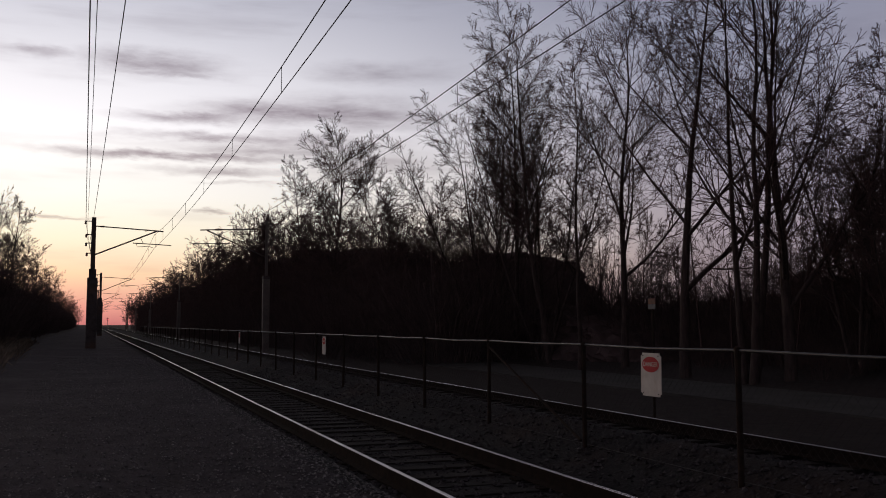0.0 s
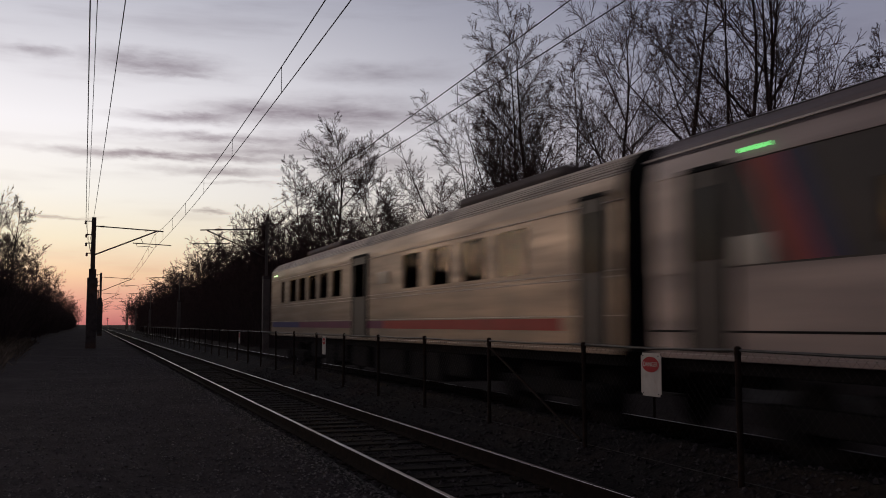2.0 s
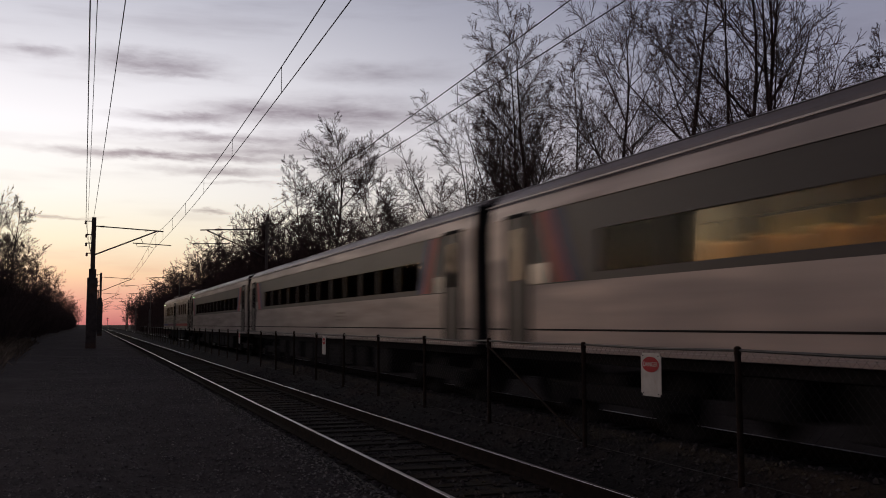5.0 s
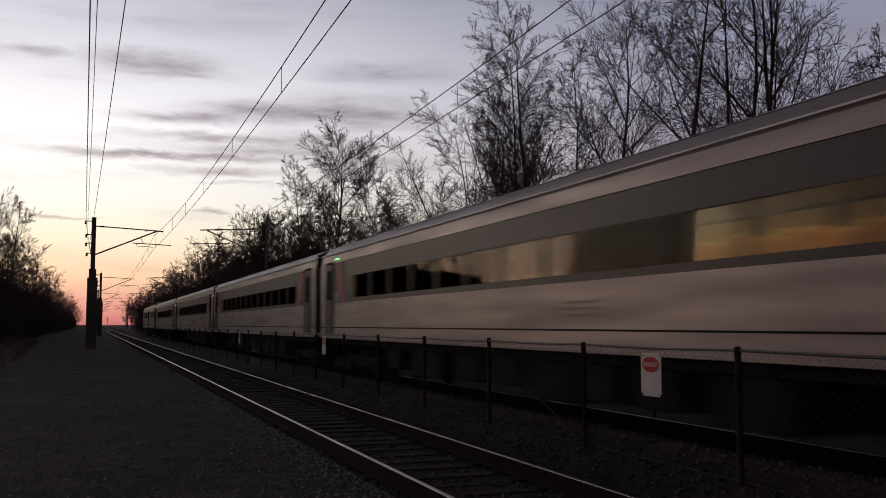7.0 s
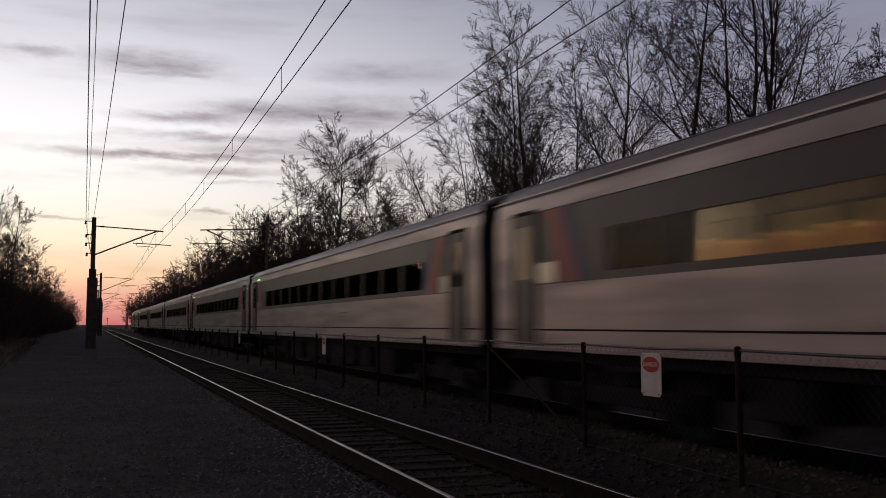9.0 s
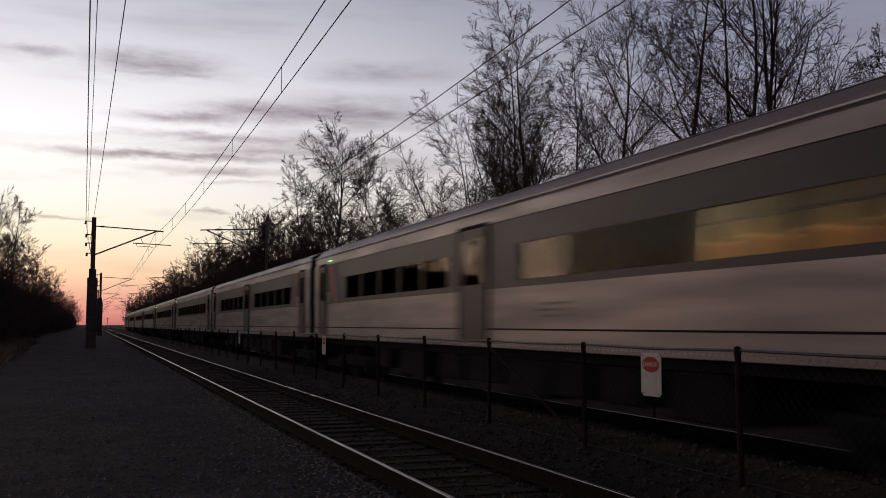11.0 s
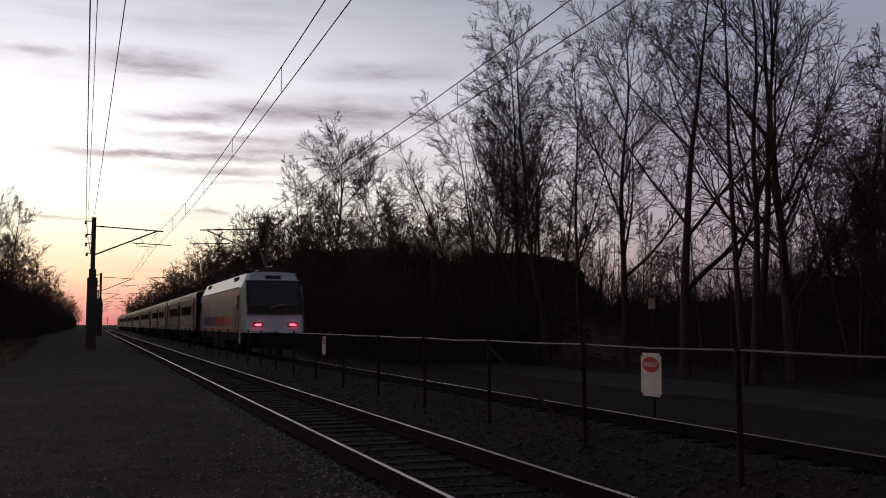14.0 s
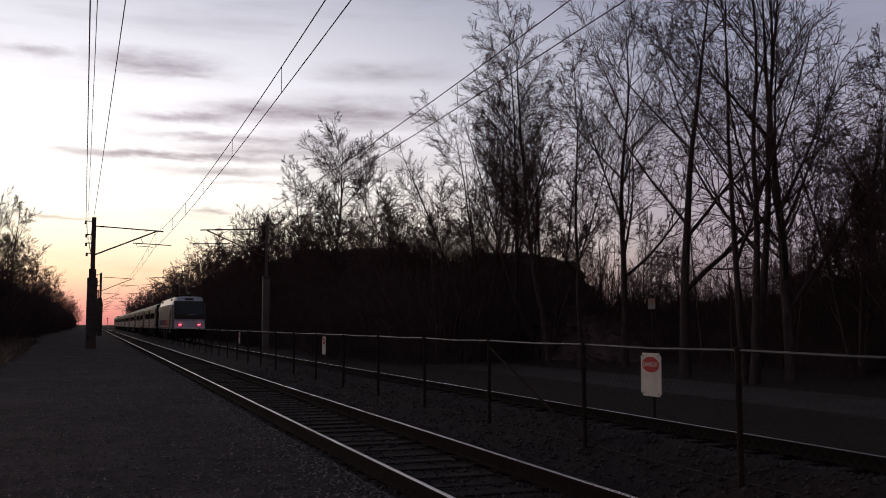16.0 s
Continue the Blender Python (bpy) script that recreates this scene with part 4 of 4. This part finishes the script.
def merge(lots):
    vs, fs, n = [], [], 0
    for v, f in lots:
        vs.append(v)
        fs.append(f + n)
        n += len(v)
    return np.concatenate(vs), np.concatenate(fs)


def quad_mesh(name, v, f, material, parent=None):
    me = bpy.data.meshes.new(name)
    me.vertices.add(len(v))
    me.vertices.foreach_set("co", np.ascontiguousarray(v, np.float32).ravel())
    me.loops.add(len(f) * 4)
    me.loops.foreach_set("vertex_index", np.ascontiguousarray(f, np.int32).ravel())
    me.polygons.add(len(f))
    me.polygons.foreach_set("loop_start", np.arange(0, len(f) * 4, 4, dtype=np.int32))
    me.polygons.foreach_set("use_smooth", np.ones(len(f), bool))
    me.update(calc_edges=True)
    me.materials.append(material)
    ob = new(name, me)
    if parent is not None:
        ob.parent = parent
    return ob


def sprout(rng, p, r, count, lo, ang, frac, fall, seg, rise, wob, thin, least, stout=(0.42, 0.64), round_crown=False):
    """Side shoots along the lines p: their lines and radii."""
    n, m, _ = p.shape
    if not count:
        return None
    u = lo + (1 - lo) * (np.arange(count)[None, :] + rng.random((n, count))) / count
    at_ = np.minimum(u * (m - 1), m - 1.001)
    i = at_.astype(int)
    w = (at_ - i)[..., None]
    row = np.arange(n)[:, None]
    base = p[row, i] * (1 - w) + p[row, i + 1] * w
    dd = p[row, i + 1] - p[row, i]
    dd /= np.linalg.norm(dd, axis=2, keepdims=True) + 1e-9
    side = np.cross(dd, rng.normal(size=dd.shape))
    side /= np.linalg.norm(side, axis=2, keepdims=True) + 1e-9
    a = np.radians(rng.uniform(ang[0], ang[1], (n, count)))[..., None]
    d = dd * np.cos(a) + side * np.sin(a)
    whole = np.linalg.norm(np.diff(p, axis=1), axis=2).sum(1)[:, None]
    v = (u - lo) / (1 - lo)
    taper = 0.30 + 0.75 * np.sqrt(np.clip(1 - (1.5 * v - 0.55) ** 2, 0, 1)) if round_crown else 1.1 - fall * u
    ln = whole * frac * rng.uniform(0.65, 1.15, (n, count)) * taper
    rr = np.maximum(r[row, i] * rng.uniform(stout[0], stout[1], (n, count)), least)
    base, d, ln, rr = base.reshape(-1, 3), d.reshape(-1, 3), ln.reshape(-1, 1), rr.reshape(-1)
    pts = [base]
    for k in range(seg):
        d = d + rng.normal(size=d.shape) * wob + np.array([0, 0, rise])
        d /= np.linalg.norm(d, axis=1, keepdims=True)
        pts.append(pts[-1] + d * ln / seg)
    rad = rr[:, None] * (1 - thin * np.linspace(0, 1, seg + 1))[None, :]
    return np.stack(pts, 1), np.maximum(rad, least * 0.6)


def grow(seed, height, stems=1, spread=0.25, first=0.25, counts=(13, 10, 8, 5), r0=0.2, lean=0.0, rise=0.055, reach=0.42, fine=0.0105, rich=True, ang=(28, 54), frac2=0.50, gain=1.0,
         wander=0.035, round_crown=False):
    """A bare broad-leaved tree: (stems and limbs), (fine branches of the crown), each as vertices and faces."""
    rng = np.random.default_rng(seed)
    sp, sr = [], []
    for k in range(stems):
        a = 6.283 * k / stems + rng.uniform(-0.5, 0.5)
        s = spread * rng.uniform(0.6, 1.2) if stems > 1 else 0.0
        d = np.array([math.cos(a) * s + lean, math.sin(a) * s, 1.0])
        d /= np.linalg.norm(d)
        ln = height * rng.uniform(0.86, 1.0) / (1.02 + s * 0.2)
        pts = [np.array([math.cos(a) * 0.2 * (stems > 1), math.sin(a) * 0.2 * (stems > 1), -0.5])]
        for j in range(12):
            d = d + rng.normal(size=3) * wander + np.array([lean * 0.02, 0, 0.03 if stems == 1 else 0.008])
            d /= np.linalg.norm(d)
            pts.append(pts[-1] + d * ln / 12)
        sp.append(pts)
        rr = r0 * (0.74 if stems > 1 else 1) * rng.uniform(0.85, 1.1)
        sr.append(rr * np.maximum(0.05, 1 - 0.93 * np.linspace(0, 1, 13) ** 0.8))
    p0, q0 = np.array(sp), np.array(sr)
    p1, q1 = sprout(rng, p0, q0, counts[0], first, ang, reach, 0.6, 6 if rich else 4, rise, 0.05, 0.88, 0.014 * gain, (0.44, 0.70), round_crown)
    p2, q2 = sprout(rng, p1, q1, counts[1], 0.12, (26, 58), frac2, 0.62, 4 if rich else 2, rise * 0.6, 0.055, 0.75, 0.014 * gain, (0.40, 0.62))
    p3, q3 = sprout(rng, p2, q2, counts[2], 0.10, (24, 54), 0.52, 0.58, 2 if rich else 1, rise * 0.4, 0.04, 0.6, fine * 1.2 * gain)
    trunk = merge([tubes_np(p0, q0, 8 if rich else 5), tubes_np(p1, q1, 5 if rich else 3)])
    lots = [tubes_np(p2, q2, 3), tubes_np(p3, q3, 3)]
    if counts[3]:
        p4, q4 = sprout(rng, p3, q3, counts[3], 0.12, (22, 48), 0.50, 0.5, 1, 0.01, 0.03, 0.5, fine * gain)
        lots.append(tubes_np(p4, q4, 3))
    return trunk, merge(lots)


def shrub(seed, height, stems, r=0.02):
    """A many-stemmed bush of bare canes."""
    rng = np.random.default_rng(seed)
    a, o = rng.uniform(0, 6.283, stems), rng.random(stems) ** 0.6
    p = np.stack([np.cos(a) * o * 0.9, np.sin(a) * o * 0.9, np.full(stems, -0.2)], 1)
    d = np.stack([np.cos(a) * o * 0.6, np.sin(a) * o * 0.6, np.ones(stems)], 1) + rng.normal(size=(stems, 3)) * 0.16
    ln = height * rng.uniform(0.4, 1.0, (stems, 1))
    pts = [p]
    for j in range(2):
        d = d + rng.normal(size=d.shape) * np.array([0.2, 0.2, 0.1])
        d /= np.linalg.norm(d, axis=1, keepdims=True)
        pts.append(pts[-1] + d * ln / 2)
    p0 = np.stack(pts, 1)
    q0 = np.tile(np.array([1.3, 1.0, 0.45]) * r, (stems, 1))
    p1, q1 = sprout(rng, p0, q0, 3, 0.25, (20, 65), 0.30, 0.3, 1, 0.05, 0.2, 0.6, r * 0.45)
    return merge([tubes_np(p0, q0, 3), tubes_np(p1, q1, 3)])


def joined(name, kinds, places, material, label, category):
    """Many plants of a few kinds as one object; places: (kind, x, y, z, size, turn)."""
    vs, fs, n = [], [], 0
    for k, x, y, z, s, a in places:
        v, f = kinds[k]
        c, q = math.cos(a), math.sin(a)
        u = np.stack([(v[:, 0] * c - v[:, 1] * q) * s + x, (v[:, 0] * q + v[:, 1] * c) * s + y, v[:, 2] * s + z], 1)
        vs.append(u)
        fs.append(f + n)
        n += len(v)
    return tagged(quad_mesh(name, np.concatenate(vs), np.concatenate(fs), material), label, category, kind="stuff")


def make_tree(m, label, group, **kw):
    tr = empty("tree", m, label, "tree", group=group)
    (tv, tf), (cv, cf) = grow(**kw)
    quad_mesh("trunk", tv, tf, M["bark"], tr)
    quad_mesh("crown", cv, cf, M["twig"], tr)
    return tr


def at(px_angle, x):
    """A place x metres to the side of the line, seen at that many degrees from it."""
    y = x / math.tan(radians(px_angle))
    return pose(x, y, ground_height(x, y))


def wood_bank(name, x, side, y0, y1, high, label, seed, swell=0.0):
    """The dense heart of a wood: a broken, ragged mass of brush along the line, its face towards the track."""
    ys, y = [], y0
    while y < y1:
        ys.append(y)
        y += 0.35 + (y - y0) * 0.006
    ts = [k / 22 for k in range(23)]
    verts, faces = [], []
    for y in ys:
        ramp_up = min(1.0, (y - y0) / 34) * min(1.0, (y1 - y) / 34)
        h = high * (1 + swell * min(1.0, max(0.0, (y - 95) / 60))) * (0.84 + 0.50 * noise.noise(Vector((seed, y * 0.11, 0)))) + 1.2 * noise.noise(Vector((seed, y * 0.55, 4))) + 0.5 * noise.noise(Vector((seed, y * 2.7, 9)))
        h = (h + 1.5) * math.sin(ramp_up * math.pi / 2) - 1.5
        for u in ts:
            # up the ragged face, over the top, and down behind
            px = x + side * (2.2 * u ** 2 + (7.0 * (u - 0.75) * 4 if u > 0.75 else 0))
            pz = -1.5 + (h + 1.5) * (min(1.0, u / 0.75) ** 0.9) - (0.6 * (u - 0.75) * 4 if u > 0.75 else 0)
            q = Vector((px * 0.9, y * 0.9, pz * 0.9))
            w = 1.1 * noise.noise(q * 0.6) + 0.6 * noise.noise(q * 1.9) + 0.35 * noise.noise(q * 5)
            verts.append((px - side * w, y, pz + (0.5 * noise.noise(q * 3.1) if u > 0.5 else 0)))
    n = len(ts)
    for j in range(len(ys) - 1):
        for i in range(n - 1):
            f = (j * n + i, j * n + i + 1, (j + 1) * n + i + 1, (j + 1) * n + i)
            faces.append(f)
    tagged(raw(name, verts, faces, M["brush"]), label, "undergrowth", kind="stuff")


def build_trees():
    g = "bare trees behind the lane"
    lab = "tall bare deciduous tree with upright forking limbs beside lane"
    fan = "bare many-stemmed tree with fanned limbs beside the lane"
    crown = (15, 14, 10, 2)
    thin = "slender tall bare tree with fine drooping twigs beside lane"
    make_tree(at(22.9, 24.6), thin, g, seed=31, height=18.5, first=0.30, counts=(18, 11, 8, 2), r0=0.19, lean=-0.03, reach=0.38, wander=0.05)
    make_tree(at(24.6, 24.2), thin, g, seed=11, height=20.5, first=0.32, counts=(20, 12, 9, 2), r0=0.20, lean=-0.06, reach=0.34, wander=0.05)
    make_tree(at(26.6, 24.0), thin, g, seed=15, height=20.5, first=0.28, counts=(20, 12, 9, 2), r0=0.22, lean=-0.07, reach=0.34, wander=0.05)
    make_tree(at(23.2, 24.6), fan, g, seed=21, height=19.0, stems=6, spread=0.36, first=0.25, counts=(8, 10, 8, 2), r0=0.19, reach=0.38)
    make_tree(at(26.3, 25.0), fan, g, seed=22, height=18.0, stems=5, spread=0.30, first=0.25, counts=(8, 10, 8, 2), r0=0.19, reach=0.38)
    make_tree(at(21.3, 26.0), fan, g, seed=23, height=15.5, stems=4, spread=0.34, first=0.25, counts=(8, 10, 8, 2), r0=0.15, reach=0.38)
    make_tree(at(28.35, 23.0), lab, g, seed=12, height=17.5, first=0.30, counts=(22, 8, 6, 2), r0=0.16, reach=0.20, ang=(30, 62), lean=0.01, wander=0.05)
    make_tree(at(31.0, 24.5), lab, g, seed=43, height=20.5, first=0.26, counts=crown, r0=0.24, reach=0.50)
    make_tree(at(34.45, 23.5), lab, g, seed=44, height=20.5, first=0.22, counts=(11, 11, 7, 2), r0=0.27, reach=0.50, ang=(32, 58), rise=0.04)
    make_tree(at(38.0, 23.5), lab, g, seed=45, height=20.0, stems=3, spread=0.10, first=0.25, counts=(5, 11, 7, 2), r0=0.25, reach=0.44)
    make_tree(at(40.2, 24.5), lab, g, seed=46, height=19.0, first=0.18, counts=(15, 14, 10, 2), r0=0.27, lean=0.03, reach=0.58)
    make_tree(at(43.8, 29.0), fan, g, seed=17, height=13.5, stems=3, spread=0.25, first=0.15, counts=(8, 10, 9, 2), r0=0.17, reach=0.46)
    make_tree(at(46.2, 27.0), fan, g, seed=18, height=14.5, stems=2, spread=0.2, first=0.12, counts=(10, 11, 9, 2), r0=0.19, reach=0.50)
    make_tree(at(13.4, 21.0), "tall bare tree with rounded crown above the thicket", g, seed=61, height=20.5, first=0.34, counts=(30, 12, 9, 2), r0=0.30, reach=0.30, ang=(34, 70), rise=0.04,
              gain=1.3, round_crown=True)
    make_tree(at(11.5, 21.5), "slender bare tree above the thicket", g, seed=19, height=21.5, first=0.40, counts=(26, 7, 6, 4), r0=0.19, reach=0.14, ang=(30, 62), gain=1.5, round_crown=True)
    make_tree(at(18.6, 24.0), "bare tree above the thicket", g, seed=20, height=14.5, stems=2, spread=0.12, first=0.3, counts=(10, 10, 8, 4), r0=0.18, reach=0.42, gain=1.2, round_crown=True)
    make_tree(pose(-9.6, 122.0, 0.1), "bare tree standing over the thicket beside near track", g, seed=54, height=17.3, first=0.42, counts=(18, 8, 6, 3), r0=0.2, reach=0.22,
              gain=1.4, round_crown=True)
    # lighter trees that fill the wood behind
    rng = random.Random(4)
    kinds, light, far = [], [], []
    for k in range(5):
        kinds.append(merge(grow(seed=40 + k, height=10, stems=1 + k % 3, spread=0.16, first=0.2, counts=(9 - 2 * (k % 3), 8, 5, 0), r0=0.075, fine=0.012, reach=0.40, frac2=0.5, rich=False)))
        light.append(merge(grow(seed=60 + k, height=10, stems=1, first=0.25, counts=(15, 10, 6, 0), r0=0.085, fine=0.0135, reach=0.34, ang=(30, 66), frac2=0.5, rich=False, round_crown=True)))
        far.append(merge(grow(seed=90 + k, height=10, stems=1, first=0.22, counts=(12, 6, 4, 0), r0=0.085, fine=0.024, reach=0.36, ang=(30, 66), frac2=0.5, rich=False, round_crown=True)))
    light += far
    places = []
    for k in range(60):
        y, x = rng.uniform(16, 66), rng.uniform(27, 44)
        places.append((rng.randrange(5), x, y, ground_height(x, y), rng.uniform(0.7, 1.25), rng.uniform(0, 6.28)))
    for k in range(24):
        x = rng.uniform(30, 40)
        y = x / math.tan(radians(rng.uniform(41.5, 48)))
        places.append((rng.randrange(5), x, y, ground_height(x, y), rng.uniform(0.9, 1.3), rng.uniform(0, 6.28)))
    joined("wood_behind", kinds, places, M["twig"], "bare young trees filling the wood behind lane", "trees")
    places = []
    y = 62.0
    while y < 620:
        for k in range(3):
            x = 17.5 + rng.uniform(0, 9)
            places.append((rng.randrange(5) + 5 * (y > 170), x, y + rng.uniform(-2, 2), ground_height(x, y), rng.uniform(1.35, 1.75) * (0.72 if y < 100 else 1.0), rng.uniform(0, 6.28)))
        y += 3.2 + y * 0.03
    joined("wood_edge", light, places, M["twig"], "bare trees in a row along the far track", "trees")
    places = []
    y = 66.0
    while y < 640:
        for k in range(2):
            x = -8.0 - rng.uniform(0, 8)
            places.append((rng.randrange(5) + 5 * (y > 150), x, y + rng.uniform(-2, 2), ground_height(x, y), rng.uniform(1.05, 1.35), rng.uniform(0, 6.28)))
        y += 3.2 + y * 0.033
    joined("wood_across", light, places, M["twig"], "bare trees in a row beside the near track", "trees")
    # thicket
    wood_bank("wood_heart", 25.5, 1, 42.0, 640.0, 8.4, "dense dark heart of the bare wood along far track", 3.3, 0.5)
    wood_bank("wood_heart_across", -9.5, -1, 50.0, 640.0, 7.0, "dense dark heart of the bare wood beside near track", 8.1)
    wood_bank("wood_heart_behind", 48.0, 1, -6.0, 104.0, 4.4, "dense dark undergrowth deep in the wood behind lane", 5.7)
    sh = [shrub(70 + k, 4.0, 46, 0.011) for k in range(5)] + [shrub(80 + k, 4.0, 50, 0.014) for k in range(5)]
    places = []

    def put(x, y, s, dense=0):
        places.append((rng.randrange(5) + 5 * dense, x, y, ground_height(x, y) - 0.1, s, rng.uniform(0, 6.28)))
    for k in range(60):
        put(rng.uniform(25.5, 36), rng.uniform(12, 62), rng.uniform(0.5, 1.0))
    for k in range(130):
        put(rng.uniform(30, 47), rng.uniform(14, 66), rng.uniform(1.1, 1.9), 1)
    y = 56.0
    while y < 420:
        for k in range(3):
            put(16.0 + 2.8 * k + rng.uniform(0, 3), y + rng.uniform(-2, 2), rng.uniform(1.3, 1.9) + 0.15 * k, 1)
        y += 2.9 + y * 0.03
    for k in range(60):
        put(rng.uniform(19, 27), rng.uniform(52, 88), rng.uniform(1.4, 2.05), 1)
    # saplings rooted in the dense heart break up its top
    for k in range(140):
        y = rng.uniform(52, 135) if k < 120 else rng.uniform(150, 330)
        places.append((rng.randrange(5), rng.uniform(25.5, 30.0), y, rng.uniform(4.6, 7.0) * min(1.0, (y - 42) / 30) + (2.0 if y > 120 else 0), rng.uniform(0.75, 1.15), rng.uniform(0, 6.28)))
    joined("thicket", sh, places, M["brush"], "dense dark bare undergrowth below the trees", "undergrowth")
    places = []
    y = 62.0
    while y < 420:
        for k in range(3):
            put(-6.0 - 1.9 * k - rng.uniform(0, 3), y + rng.uniform(-2, 2), rng.uniform(1.1, 1.7) + 0.3 * k, 1)
        y += 4.0 + y * 0.04
    for k in range(50):
        y = rng.uniform(64, 260)
        places.append((rng.randrange(5), rng.uniform(-13.0, -9.0), y, rng.uniform(3.0, 5.5), rng.uniform(0.8, 1.2), rng.uniform(0, 6.28)))
    joined("hedge_thicket", sh, places, M["brush"], "dense dark bare undergrowth beside the near track", "undergrowth")
    # dead grass at the edge of the path
    v, f = [], []
    for k in range(5200):
        y = 26 + 60 * rng.random()
        x = -2.2 - 0.03 * y + rng.gauss(0, 0.25) - 5.5 * rng.random() ** 1.4
        z, h, a = ground_height(x, y), rng.uniform(0.15, 0.6), rng.uniform(0, 3.14)
        wx, wy = math.cos(a) * 0.012, math.sin(a) * 0.012
        lx, ly = rng.gauss(0, 0.12), rng.gauss(0, 0.12)
        v += [(x - wx, y - wy, z - 0.02), (x + wx, y + wy, z - 0.02), (x + lx + wx * 0.6, y + ly + wy * 0.6, z + h * 0.7), (x + lx * 2, y + ly * 2, z + h)]
        f.append((4 * k, 4 * k + 1, 4 * k + 2, 4 * k + 3))
    tagged(quad_mesh("dead_grass", np.array(v), np.array(f), M["grass"]), "dry pale dead grass along the path edge", "grass", kind="stuff")


def build_trackside():
    # small marker board on a post at the edge of the lane
    sg = empty("marker_sign", pose(13.45, 21.0, -0.95), "small grey marker board on dark post, top tinted headlight orange", "sign")
    part("post", tubes(([(0, 0, -0.3), (0, 0, 3.1)], 0.035)), M["post"], sg)
    part("board", boxes((-0.02, -0.16, 2.86, -0.036, 0.16, 2.98)), M["board_grey"], sg, "grey lower board")
    part("upper_board", boxes((-0.02, -0.16, 2.985, -0.036, 0.16, 3.13)), M["board_orange"], sg, "upper board with headlight orange in its colour")
    # pale sheeted heaps at the edge of the wood
    for x, a, w, h, seed in ((26.0, 22.1, 1.25, 2.2, 1), (26.5, 26.6, 0.85, 2.0, 2)):
        y = x / math.tan(radians(a))
        bm = bmesh.new()
        bmesh.ops.create_icosphere(bm, subdivisions=3, radius=1.0)
        for v in bm.verts:
            k = 1 + 0.35 * noise.noise(v.co * 1.7 + Vector((seed * 7, 0, 0))) + 0.12 * noise.noise(v.co * 5)
            v.co = Vector((v.co.x * w * k, v.co.y * w * k, max(-0.2, v.co.z * k) * h))
        heap = empty("sheeted_heap", pose(x, y, ground_height(x, y)), "pale grey sheeted heap at the edge of the wood", "heap", group="sheeted heaps")
        part("sheet", bm, M["sheet"], heap, smooth=True)
    # yard lamp deep in the wood
    y = 40 / math.tan(radians(26.9))
    lamp = empty("yard_lamp", pose(40, y, ground_height(40, y)), "small lit yard lamp on a pole deep in the wood", "lamp")
    part("pole", tubes(([(0, 0, -0.3), (0, 0, 4.4)], 0.05)), M["post"], lamp)
    part("bulb", tubes(([(0, 0, 4.4), (0, 0, 4.5), (0, 0, 4.6)], [0.06, 0.10, 0.05])), M["pale_lamp"], lamp, "lit white bulb")
    # far signal between the tracks
    sig = empty("railway_signal", pose(FENCE, 420, -0.2), "distant railway signal showing red between the tracks", "signal")
    part("post", tubes(([(0, 0, 0), (0, 0, 3.4)], 0.09)), M["mast"], sig)
    part("head", boxes((-0.3, -0.1, 3.4, 0.3, 0.15, 4.5), bevel=0.04), M["black"], sig)
    part("lens", tubes(([(0, -0.1, 3.9), (0, -0.16, 3.9)], 0.16), sides=12), M["red_lamp"], sig, "red lamp")


build_ground()
build_stones()
build_track("railway_track", TRACK_1, "near railway track with polished rails on dark sleepers")
build_track("railway_track", TRACK_2, "far railway track behind the fence, one rail gleaming")
build_fence()
build_signs()
build_masts()
build_wires()
build_trees()
build_trackside()
cars, loco = build_train()


def motions():
    times = [0.0, 2.0, 4.0, 6.0, 8.0, 10.0, 12.0, 14.0, 16.0]
    for k, c in enumerate(cars):
        walk(c, [(t, pose(TRACK_2, front_of_train(t) - CAR / 2 - PITCH_CAR * k, 0)) for t in times])
    walk(loco, [(t, pose(TRACK_2, front_of_train(t) - PITCH_CAR * 8 - 9.6, 0)) for t in times])
    # the wheels roll with the train; a row for each thirtieth of a second keeps each turn under 90 degrees
    ticks = [k / FPS for k in range(16 * FPS + 1)]
    turns = [-math.degrees((front_of_train(t) - front_of_train(0)) / 0.455) % 360 for t in ticks]
    for c in [*cars, loco]:
        for o in c.children_recursive:
            if o.name.startswith("wheel"):
                x, y, z = o.location
                walk(o, [(t, pose(x, y, z, a)) for t, a in zip(ticks, turns)])


motions()
